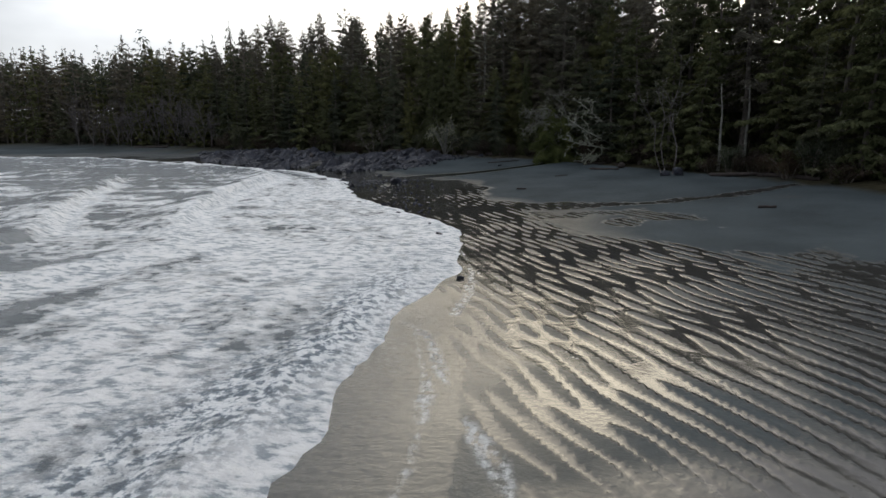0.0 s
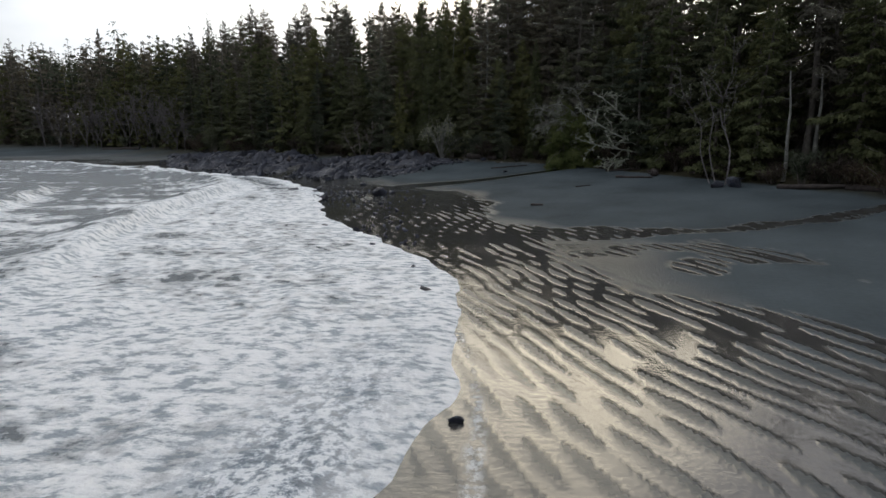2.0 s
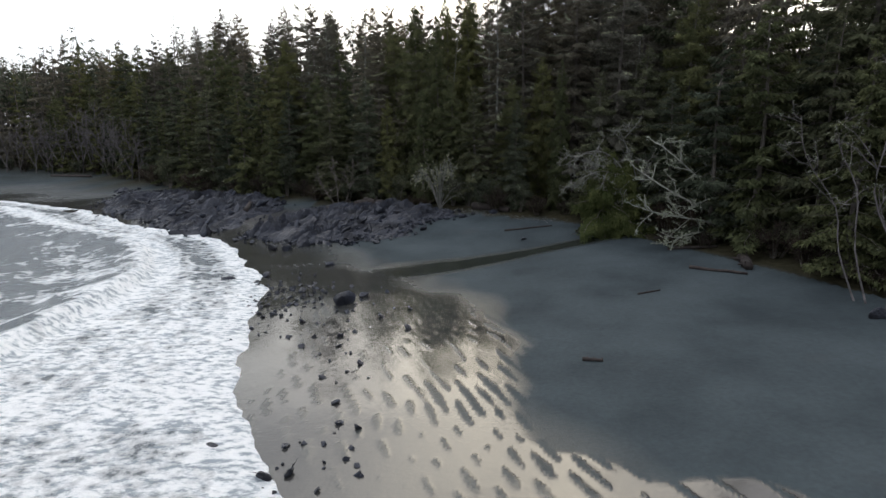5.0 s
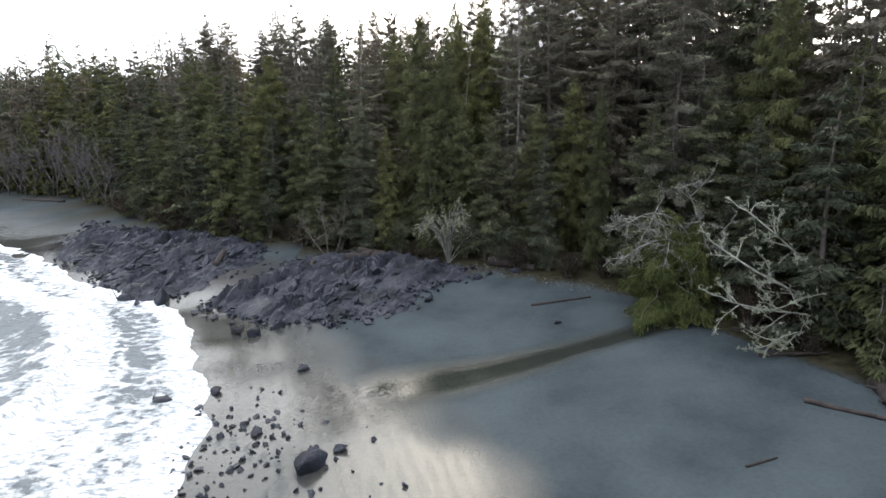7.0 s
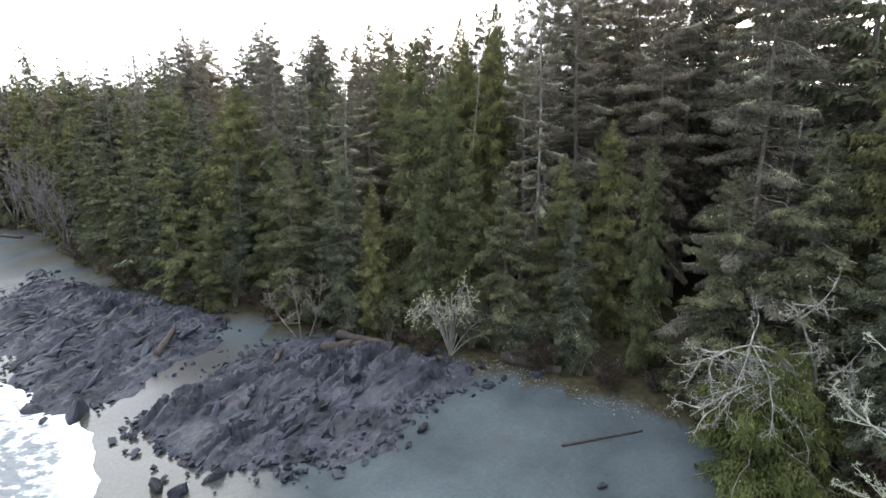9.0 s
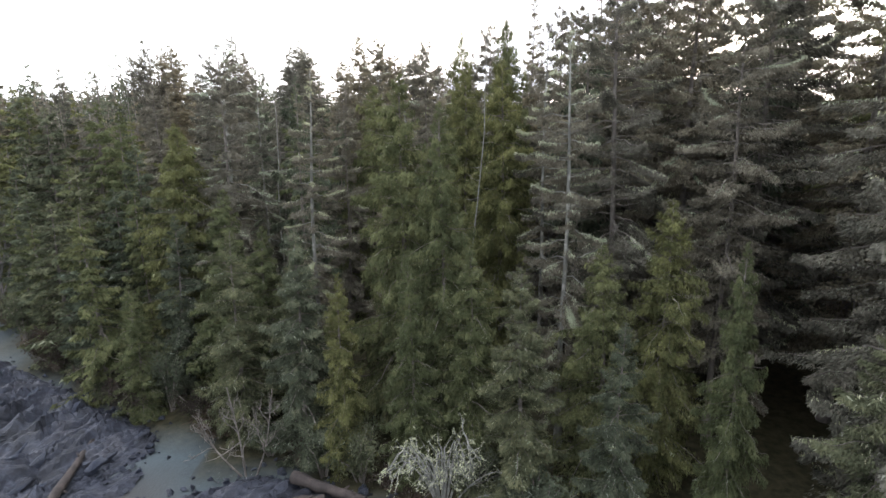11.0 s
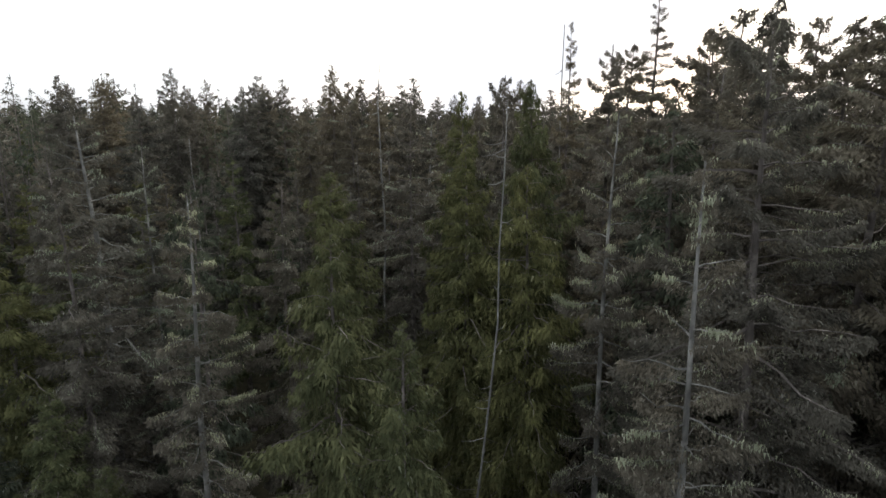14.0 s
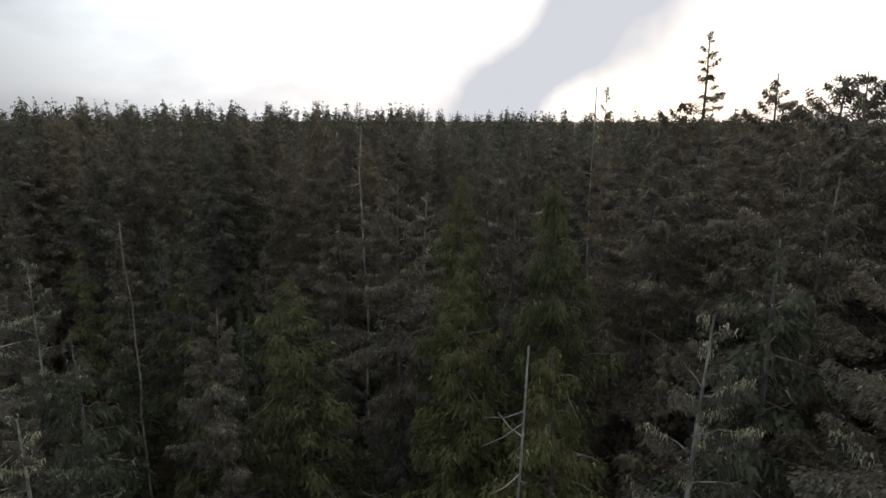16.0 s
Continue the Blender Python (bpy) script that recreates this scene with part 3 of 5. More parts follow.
def conifer_soups(H, R, base, nb, leaves, size, hang, seed, top=1.0, gappy=0.0, sides=9, lichen=0, rings=14, whorl=0.0, cone=0.58, stout=1.0, ends=0.85):
    """Trunk, limbs and needles of a conifer. base: where the crown begins, hang: how far sprays droop, gappy: missing limbs."""
    rng = np.random.RandomState(seed)
    np.random.seed(seed)
    trunk, limbs, crown = Soup(), Soup(), Soup()
    zz = np.linspace(-0.4, H * top, rings)
    lean = rng.normal(0, 0.012, 2)
    bx = lean[0] * zz + 0.10 * np.sin(zz * 0.35 + seed)
    by = lean[1] * zz + 0.10 * np.cos(zz * 0.31 + seed)
    rad = rng.uniform(0.88, 1.12, rings) * stout * 0.0088 * H * (1 - np.clip(zz, 0, H) / H) ** 0.9 + 0.02
    rad[0:2] *= np.array([1.5, 1.15])
    trunk.tube(np.stack([bx, by, zz], -1), rad, sides)
    fr = (np.arange(nb) + rng.uniform(0, 1, nb)) / nb
    fr = fr[rng.uniform(0, 1, nb) > gappy * (0.4 + 0.6 * np.sin(fr * 9 + seed) ** 2)]
    nb = len(fr)
    if whorl:
        nw = max(6, int(H * (1 - base) / 0.85))
        tied = whorl * np.clip((0.9 - fr) / 0.3, 0, 1)
        fr = np.clip((1 - tied) * fr + tied * (np.floor(fr * nw) + 0.5) / nw, 0.005, 0.995)
    z0 = H * (base + (1 - base) * fr ** 0.95)
    L = R * np.clip((1 - fr) ** cone + 0.02, 0, 1) * np.clip(rng.normal(0.85, 0.25, nb), 0.3, 1.45) * np.clip(0.55 + fr * 5, 0, 1) * np.clip((1.03 - fr) / 0.1, 0, 1) ** 0.5 + 0.12
    az = np.arange(nb) * 2.39996 + rng.normal(0, 0.5, nb)
    el = np.radians(-14 + 26 * fr + 40 * fr ** 6 + rng.normal(0, 7, nb))
    sag = (0.10 + 0.22 * hang) * rng.uniform(0.5, 1.5, nb)
    tip = rng.uniform(0.0, 0.22, nb)
    ox, oy = np.interp(z0, zz, bx), np.interp(z0, zz, by)

    def at(i, s):
        r = s * L[i]
        zc = z0[i] + np.sin(el[i]) * r - sag[i] * L[i] * s ** 1.7 + tip[i] * L[i] * s ** 5
        rr = np.cos(el[i]) * r
        return np.stack([ox[i] + np.cos(az[i]) * rr, oy[i] + np.sin(az[i]) * rr, zc], -1)

    ss = np.linspace(0, 1, 6)
    for i in range(nb):
        ii = np.full(6, i)
        pts = at(ii, ss)
        pts[1:] += rng.normal(0, 0.025 * L[i], (5, 3))
        limbs.tube(pts, (0.012 + 0.011 * L[i]) * (1 - 0.85 * ss), 3)
    w = (L + 0.2) ** 1.1
    bi = rng.choice(nb, leaves, p=w / w.sum())
    s = rng.uniform(0.05, 1.0, leaves) ** ends
    p = at(bi, s)
    sidev = np.stack([-np.sin(az[bi]), np.cos(az[bi]), np.zeros(leaves)], -1)
    out = np.stack([np.cos(az[bi]), np.sin(az[bi]), np.zeros(leaves)], -1)
    lat = rng.uniform(-1, 1, leaves)
    # twigs: sprays cluster on a few side shoots of each limb
    shoot = np.round(lat * 5) / 5
    lat = 0.75 * shoot + 0.25 * lat
    wide = (0.05 + 0.34 * L[bi] * np.clip(1.05 - s, 0, 1)) * 1.1
    p = p + sidev * (lat * wide)[:, None] + out * (np.abs(lat) * wide * 0.5)[:, None]
    p[:, 2] -= (0.15 + hang) * np.abs(lat) * wide * 0.5 + hang * rng.uniform(0, 0.35, leaves) * np.minimum(L[bi], 1.5)
    p += rng.normal(0, 0.04, (leaves, 3))
    way = out * rng.uniform(0.1, 0.9, leaves)[:, None] + sidev * (np.sign(lat) * rng.uniform(0, 0.9, leaves))[:, None]
    way[:, 2] -= hang * rng.uniform(0.4, 1.6, leaves) + 0.1
    way = unit(way + rng.normal(0, 0.22, (leaves, 3))) * (size * rng.uniform(0.6, 1.4, leaves))[:, None]
    fit = 0.38 + 0.62 * np.clip(L[bi] / 1.8, 0, 1)
    face = out + sidev * (0.6 * lat)[:, None] + [0, 0, 0.55]
    slim = 0.75 if size > 0.17 and size < 0.25 else 1.0
    crown.blades(p, way * fit[:, None] * 1.25, slim * fit * size * rng.uniform(0.34, 0.7, leaves), face)
    # leading shoot
    k = max(12, leaves // 150)
    zt = H * top * (1 - 0.06 * rng.uniform(0, 1, k))
    pt = np.stack([np.interp(zt, zz, bx), np.interp(zt, zz, by), zt], -1)
    wt_ = unit(rng.normal(0, 0.4, (k, 3)) + [0, 0, 0.8]) * min(size * 0.5, 0.2)
    crown.blades(pt, wt_, np.full(k, min(size * 0.25, 0.09)))
    moss = Soup()
    if lichen:
        k = lichen
        patch = L ** 2 * rng.exponential(1.0, nb)
        ci = rng.choice(nb, k, p=patch / patch.sum())
        cs = np.clip(rng.uniform(0.3, 1.02, k), 0, 1) ** 0.7
        home = rng.randint(0, max(1, k // 9), k)
        ci, cs = ci[home], np.clip(cs[home] + rng.normal(0, 0.07, k), 0, 1)
        cp = at(ci, cs) + np.random.normal(0, 1, (k, 3)) * [0.09, 0.09, 0.04]
        down = np.stack([rng.normal(0, 0.25, k), rng.normal(0, 0.25, k), -np.ones(k)], -1) * rng.uniform(0.06, 0.2, k)[:, None]
        moss.blades(cp, down, rng.uniform(0.025, 0.055, k), np.stack([np.cos(az[ci]), np.sin(az[ci]), np.full(k, 0.5)], -1))
    return trunk, limbs, crown, moss


KINDS = {}


def conifer(kind, name, label, mat, bark, **kw):
    """One tree as a thing with its branched trunk, crown and lichen; kept as the model of its kind."""
    t, b, c, o = conifer_soups(**kw)
    root = new(name)
    tagged(root, label, "tree", "conifers of the shore forest")
    t.make("trunk", bark, root, smooth=True)
    tagged(b.make("branchwork", bark, root), kind="stuff")
    c.make("crown", mat, root)
    if o.v:
        tagged(o.make("lichen", LICHEN, root, "pale hanging lichen"), kind="stuff")
    KINDS.setdefault(kind, []).append([root, kw["H"], False])
    return root


def put_tree(kind, which, x, y, H, turn, wide=1.0):
    rec = KINDS[kind][which % len(KINDS[kind])]
    z = float(lie(np.array([x]), np.array([y]))[0][0])
    k = H / rec[1]
    m = Matrix.LocRotScale((x, y, z - 0.05), Euler((0, 0, turn)), None)
    ob = rec[0]
    if rec[2]:
        ob = copy_thing(ob, m)
    else:
        rec[2] = True
        ob.matrix_basis = m
    ob.scale = (k * wide, k * wide, k)
    return ob


SP = "tall dark spruce with drooping limbs and bare lower trunk"
LI = "half-bare spruce with pale bark hung with grey lichen"
CE = "dense yellow-green cedar with hanging sprays"
HE = "green hemlock with feathery drooping branches"
IN = "dark conifer standing in the forest behind"
for i in range(3):
    conifer("spruce", "spruce_tree", SP, SPRUCE, BARK, H=26, R=4.2 + 0.4 * i, base=0.14, nb=100, leaves=60000, size=0.15, hang=0.6, seed=10 + i, gappy=0.16, lichen=3000, whorl=0.48, cone=0.56, ends=0.7)
for i in range(2):
    conifer("bushy", "spruce_tree", "broad dense-topped spruce with long lichen-tipped limbs", SPRUCE, BARK, H=27, R=4.6, base=0.2, nb=118, leaves=66000, size=0.15, hang=0.5, seed=15 + i, gappy=0.12, lichen=3600, whorl=0.4, cone=0.4, ends=0.7)
conifer("boughed", "spruce_tree", "large spruce with layered drooping boughs and lichened tips", SPRUCE, BARK, H=26, R=4.6, base=0.2, nb=96, leaves=120000, size=0.095, hang=0.45, seed=18, gappy=0.12, lichen=6000, whorl=0.6, cone=0.5, ends=0.6)
conifer("open", "spruce_tree", "tall spruce with thick trunk and open clumpy crown", SPRUCE, BARK, H=29, R=3.3, base=0.3, nb=120, leaves=36000, size=0.15, hang=0.4, seed=21, gappy=0.12, lichen=1200, whorl=0.35, cone=0.72, stout=1.3, ends=0.8)
for i in range(3):
    conifer("lichen", "lichened_spruce", LI, SPRUCE, GREY_BARK, H=22, R=2.9 + 0.4 * i, base=0.12, nb=100, leaves=50000, size=0.1, hang=0.55, seed=60 + i, gappy=0.25, lichen=11000, whorl=0.5, cone=0.55, ends=0.7)
for i in range(3):
    conifer("cedar", "cedar_tree", CE, CEDAR, BARK, H=22, R=3.1 + 0.4 * i, base=0.03, nb=190, leaves=54000, size=0.2, hang=1.1, seed=20 + i, gappy=0.1, lichen=150)
for i in range(3):
    conifer("hemlock", "hemlock_tree", HE, HEMLOCK, BARK, H=18, R=2.9, base=0.02, nb=140, leaves=42000, size=0.18, hang=0.65, seed=30 + i, gappy=0.15, lichen=300, whorl=0.5)
for i in range(2):
    conifer("midspruce", "spruce_tree", SP, SPRUCE, BARK, H=24, R=3.4, base=0.08, nb=90, leaves=9000, size=0.36, hang=0.45, seed=50 + i, gappy=0.25, sides=7, lichen=300, whorl=0.4)
    conifer("midcedar", "cedar_tree", CE, CEDAR, BARK, H=22, R=3.0, base=0.02, nb=90, leaves=9000, size=0.36, hang=0.75, seed=54 + i, gappy=0.1, sides=7)
    conifer("midhemlock", "hemlock_tree", HE, HEMLOCK, BARK, H=18, R=3.0, base=0.02, nb=80, leaves=8400, size=0.34, hang=0.5, seed=57 + i, gappy=0.15, sides=7, whorl=0.35)
for i in range(3):
    conifer("far", "forest_conifer", IN, SPRUCE if i < 2 else CEDAR, BARK, H=24, R=3.0, base=0.05, nb=44, leaves=4600, size=0.36, hang=0.5 + 0.2 * i, seed=40 + i, gappy=0.2, sides=5, rings=8, cone=0.64, ends=0.95)


def snag(x, y, H, r, lean, seed, stubs=9):
    """A dead grey pole with short broken limbs."""
    rng = np.random.RandomState(seed)
    s = Soup()
    zz = np.linspace(-0.4, H, 12)
    cx, cy = lean[0] * zz + 0.09 * np.sin(zz * 0.55) + 0.04 * np.sin(zz * 1.7), lean[1] * zz
    s.tube(np.stack([cx, cy, zz], -1), r * (1 - 0.75 * np.clip(zz, 0, H) / H), 7)
    for _ in range(stubs):
        f = rng.uniform(0.35, 0.98) * H
        a, k = rng.uniform(0, 6.28), rng.uniform(0.1, 0.75)
        p = np.array([np.interp(f, zz, cx), np.interp(f, zz, cy), f])
        d = np.array([math.cos(a), math.sin(a), rng.uniform(-0.5, 0.2)]) * k
        s.tube([p, p + 0.5 * d, p + d + [0, 0, 0.1]], [r * 0.3, r * 0.2, r * 0.08], 4)
    ob = s.make("dead_snag", GREY_BARK, smooth=True)
    ob.location = (x, y, float(lie(np.array([x]), np.array([y]))[0][0]))
    tagged(ob, "thin grey dead tree pole with broken limb stubs", "dead tree")
    placed.append((x, y))


for i in range(3):
    conifer("inner", "forest_conifer", IN, (SPRUCE, CEDAR, HEMLOCK)[i], BARK, H=24, R=3.4, base=0.25, nb=80, leaves=9500, size=0.26, hang=0.55 + 0.2 * i, seed=44 + i, gappy=0.2, sides=6, lichen=200, whorl=0.4, cone=0.7, ends=0.85)

for i in range(2):
    conifer("skyline", "spruce_tree", "pointed dark spruce standing above the canopy", SPRUCE, BARK, H=26, R=3.5, base=0.45, nb=140, leaves=18000, size=0.23, hang=0.5, seed=90 + i, gappy=0.15, sides=6, cone=0.56, ends=0.9)

placed = []


def free(x, y, gap):
    return all((x - a) ** 2 + (y - b) ** 2 > gap * gap for a, b in placed)


def ground_z(x, y):
    return float(lie(np.array([float(x)]), np.array([float(y)]))[0][0])


# trees that stand out: kind, model, x, y, height of the tip, breadth
FRONT_TREES = [
    ("cedar", 1, 18.5, 67.0, 18.5, 1.3),
    ("spruce", 1, 14.5, 70.0, 23.5, 1.0),
    ("cedar", 0, 10.4, 72.5, 14.2, 0.75),
    ("hemlock", 1, 6.8, 73.6, 11.0, 1.1),
    ("bushy", 2, 17.6, 75.0, 25.5, 1.1),
    ("hemlock", 2, 3.4, 75.6, 12.5, 1.2),
    ("cedar", 2, 9.5, 77.5, 15.0, 1.1),
    ("cedar", 2, -1.2, 77.6, 12.2, 0.9),
    ("cedar", 0, -4.6, 78.2, 11.5, 1.0),
    ("hemlock", 1, -6.7, 79.0, 13.4, 1.1),
    ("lichen", 0, 5.7, 79.6, 22.3, 0.85),
    ("cedar", 0, 0.1, 80.0, 18.9, 1.0),
    ("hemlock", 0, -10.6, 80.8, 12.8, 1.2),
    ("bushy", 0, 20.0, 82.0, 26.5, 1.2),
    ("cedar", 1, -2.1, 82.2, 20.3, 1.1),
    ("boughed", 0, 8.7, 82.8, 25.8, 1.0),
]
SECOND_TREES = [
    ("bushy", 2, 16.0, 84.0, 26.5, 1.2),
    ("midcedar", 0, -20.5, 85.0, 13.5, 1.3),
    ("lichen", 0, -7.6, 85.4, 20.8, 1.0),
    ("lichen", 1, 5.3, 85.6, 23.2, 0.8),
    ("spruce", 0, 13.2, 86.5, 27.0, 1.1),
    ("boughed", 0, 10.8, 87.5, 24.5, 1.0),
    ("cedar", 1, 3.2, 88.0, 21.5, 1.0),
    ("spruce", 0, -13.3, 88.4, 21.6, 1.0),
    ("inner", 2, -9.2, 89.8, 20.8, 0.9),
    ("midhemlock", 1, -26.0, 90.0, 13.0, 1.4),
    ("bushy", 0, 20.5, 90.0, 26.0, 1.2),
    ("lichen", 2, -15.0, 91.9, 23.2, 1.3),
    ("spruce", 0, 10.5, 92.0, 25.0, 0.9),
    ("lichen", 1, -12.8, 92.6, 22.0, 0.65),
    ("cedar", 0, 1.0, 93.0, 22.0, 1.1),
    ("cedar", 1, 3.8, 94.0, 24.6, 0.9),
]
BACK_TREES = [
    ("bushy", 2, 17.0, 95.0, 27.0, 1.2),
    ("cedar", 2, -5.0, 95.8, 20.6, 1.35),
    ("open", 0, 5.9, 98.0, 27.5, 0.6),
    ("bushy", 1, 13.4, 96.9, 27.7, 1.2),
    ("cedar", 0, 0.5, 97.5, 24.3, 0.9),
    ("spruce", 0, 8.0, 98.5, 26.6, 1.0),
    ("spruce", 1, 2.6, 99.0, 25.2, 0.9),
    ("spruce", 2, -2.2, 99.8, 24.2, 0.9),
    ("lichen", 2, -1.3, 104.4, 22.8, 1.3),
    ("open", 0, 12.6, 107.0, 30.6, 1.0),
    ("spruce", 1, -6.9, 109.0, 25.6, 0.9),
    ("midspruce", 0, -32.6, 117.5, 23.4, 0.9),
    ("midspruce", 0, -47.4, 121.9, 23.8, 0.9),
    ("midspruce", 1, -85.9, 159.3, 29.6, 0.8),
    ("spruce", 1, 16.5, 99.5, 28.2, 1.0),
    ("bushy", 1, 11.3, 94.0, 26.3, 0.9),
    ("bushy", 0, 23.5, 73.0, 25.5, 1.1),
    ("bushy", 1, 25.5, 80.5, 26.5, 1.1),
    ("bushy", 0, 28.0, 89.0, 27.0, 1.1),
    ("bushy", 1, 29.0, 68.0, 25.0, 1.1),
    ("bushy", 0, 13.0, 80.0, 23.0, 0.9),
    ("bushy", 1, 20.0, 103.0, 28.3, 1.1),
    ("spruce", 2, 24.0, 97.0, 28.2, 1.1),
    ("spruce", 0, 16.0, 106.0, 28.6, 1.1),
    ("bushy", 0, 27.0, 107.0, 29.0, 1.2),
    ("spruce", 1, 9.8, 103.5, 27.2, 1.0),
    ("spruce", 2, 31.5, 98.0, 28.0, 1.2),
]
# pointed tops along the skyline: x, height of the tip
SKYLINE = [(-36.5, 27.6), (-33.0, 28.4), (-30.2, 27.4), (-26.0, 28.2), (-24.3, 27.6), (-20.5, 28.3), (-18.6, 27.5), (-17.4, 28.0), (-14.2, 27.3),
           (-12.0, 28.4), (-9.0, 28.3), (-7.4, 27.4), (-4.6, 27.2), (-1.0, 26.9), (1.6, 27.4), (5.0, 27.0), (8.6, 27.2), (18.0, 28.0), (23.0, 28.4)]
for i, (x, tip) in enumerate(SKYLINE):
    for k in range(2):
        y = 117.0 + 4.0 * math.sin(i * 2.1) + 17 * k
        sx = (x + 1.9 * k) * (y - 76) / 44.0 + 0.5
        put_tree("skyline", i + k, sx, y, tip - 0.9 - 0.9 * (i % 3) + k * (0.4 + 1.6 * math.sin(i * 1.9)) - ground_z(sx, y), i * 1.7 + k, 0.95 + 0.2 * math.sin(i * 1.3))
        placed.append((sx, y))
# dark trees that close the forest on its eastern side
for i, (x, y) in enumerate([(26, 50), (30, 57), (24.5, 60), (33, 49), (29, 42), (36, 62), (39, 52), (32, 36), (37, 42), (21, 64), (26, 67), (33, 70),
                            (21.5, 78.5), (24, 76.5), (18.5, 89), (15, 91), (23, 85.5), (29, 76)]):
    put_tree("inner", i, x, y, 22.5 + 2.2 * math.sin(i * 2.4) + 0.05 * (y - 40) - ground_z(x, y), i * 1.1, 1.25)
    placed.append((x, y))
rnd = random.Random(3)
for kind, which, x, y, tip, wide in FRONT_TREES + SECOND_TREES + BACK_TREES:
    put_tree(kind, which, x, y, tip - ground_z(x, y), rnd.uniform(0, 6.28), wide)
    placed.append((x, y))
snag(1.0, 83.6, 23.4 - ground_z(1.0, 83.6), 0.055, (0.06, 0.0), 1, 26)
snag(-4.0, 102.5, 23.5, 0.1, (-0.006, 0.0), 2, 5)
snag(22.2, 46.0, 6.8, 0.13, (-0.04, 0.0), 3, 5)
snag(25.2, 48.0, 6.4, 0.18, (0.0, 0.0), 4, 4)
snag(15.4, 69.5, 13.0, 0.14, (0.0, 0.0), 5, 16)
snag(6.2, 99.0, 24.5, 0.08, (-0.02, 0.0), 6, 6)
snag(-14.0, 99.0, 19.5, 0.07, (0.01, 0.0), 7, 6)


def scatter():
    """The rest of the forest's front, spot by spot."""
    rng = random.Random(7)
    cand = [(rng.uniform(-130, 75), rng.uniform(10, 190)) for _ in range(12000)]
    c = np.array(cand)
    d, s = curve_dist(c[:, 0], c[:, 1], EDGE)
    h = lie(c[:, 0], c[:, 1])[0]
    count = 0
    for (x, y), df, sd, z in zip(cand, d, s, h):
        if sd < 0 or df < 1.3 or df > 30 or count >= 262:
            continue
        if x > 0.85 * (y + 22) or x < -0.8 * (y + 3) or y > 112 + 0.1 * abs(x) and df > 26:
            continue
        if not free(x, y, 2.4 if df < 7 else 3.3):
            continue
        placed.append((x, y))
        count += 1
        r, turn, which = rng.random(), rng.uniform(0, 6.28), rng.randrange(3)
        away = math.hypot(x - 1.4, y - 76)
        cap = 21.0 + 0.03 * max(0, away - 20) + (3.5 if x > 7 else 0.0) - (1.5 if x < -14 and y < 105 else 0.0)
        tip = cap - abs(rng.gauss(0, 2.2))
        if df < 6:
            tip = min(tip, rng.uniform(8, 13) + 0.9 * df)
        if -14 < x < 17 and y < 88:
            tip = min(tip, 12.0 + rng.uniform(0, 2.5))
        close = -18 < x < 19 and 62 < y < 101
        kind = ("hemlock" if r < 0.45 else "cedar") if df < 8 else ("spruce" if r < 0.48 else "cedar" if r < 0.75 else "hemlock")
        if not close or df > 17:
            kind = {"hemlock": "midhemlock", "cedar": "midcedar"}.get(kind, "midspruce") if df < 11 and y < 125 else "far"
        if kind == "far" and y > 72 and away < 48 and abs(x - 1) < 0.95 * (y - 72) + 6:
            kind = "inner"
        put_tree(kind, which, x, y, tip - z, turn, rng.uniform(1.1, 1.5) if df < 14 else rng.uniform(0.8, 1.15))


scatter()


def far_woods():
    """The closed canopy further inland, one sheet of small conifers out to the skyline."""
    rng = np.random.RandomState(77)
    models = []
    for i in range(6):
        near = i < 3
        tk, _, cr, _ = conifer_soups(H=22, R=2.7 + 0.3 * (i % 3), base=0.08 if near else 0.5, nb=70 if near else 44, leaves=800 if near else 320,
                                     size=0.44 if near else 0.8, hang=0.5, seed=500 + i, gappy=0.15, sides=3, rings=4, cone=0.66, ends=0.95)
        models.append((np.concatenate(tk.v), np.array([f for f in tk.f if len(f) == 4]), np.concatenate(cr.v)))
    spots = []
    while len(spots) < 2100:
        r = 25 + 420 * rng.uniform(0, 1) ** 1.5
        a = rng.uniform(-1.2, 0.8)
        spots.append((r * math.sin(a), 70 + r * math.cos(a), r))
    for _ in range(460):
        x = rng.uniform(14, 100)
        spots.append((x, rng.uniform(18, 110), 60.0 if x < 60 else 90.0))
    p = np.array(spots)
    d, s = curve_dist(p[:, 0], p[:, 1], EDGE)
    h = lie(p[:, 0], p[:, 1])[0]
    tv, tf, cv, hv, n = [], [], [], [], 0
    for (x, y, r), df, sd, z in zip(spots, d, s, h):
        if sd < 0 or df < (27 if (y > 85 or x < 22) and x > -32 else 10):
            continue
        v, f, c = models[rng.randint(3) + (0 if r < 85 else 3)]
        H = 21.0 + 0.028 * math.hypot(x, y - 76) + min(rng.exponential(2.3), 7.0) - 2.1 - z * 0.8 - 3.7 + (2.9 if x < -25 else 0.0)
        k, w, a = H / 22, rng.uniform(0.85, 1.3), rng.uniform(0, 6.28)
        turn = np.array([[math.cos(a) * w, -math.sin(a) * w, 0], [math.sin(a) * w, math.cos(a) * w, 0], [0, 0, k]])
        tv.append(v @ turn.T + [x, y, z])
        tf.append(f + n)
        (cv if rng.uniform() < 0.5 else hv).append(c @ turn.T + [x, y, z])
        n += len(v)
    root = tagged(new("far_woods"), "dark conifer forest reaching to the skyline", "forest", kind="stuff")
    mesh_object("trunk", np.concatenate(tv), np.concatenate(tf), BARK, root)
    for group, mat in ((cv, SPRUCE), (hv, HEMLOCK)):
        c = np.concatenate(group)
        mesh_object("crown", c, np.arange(len(c)).reshape(-1, 3), mat, root)


far_woods()


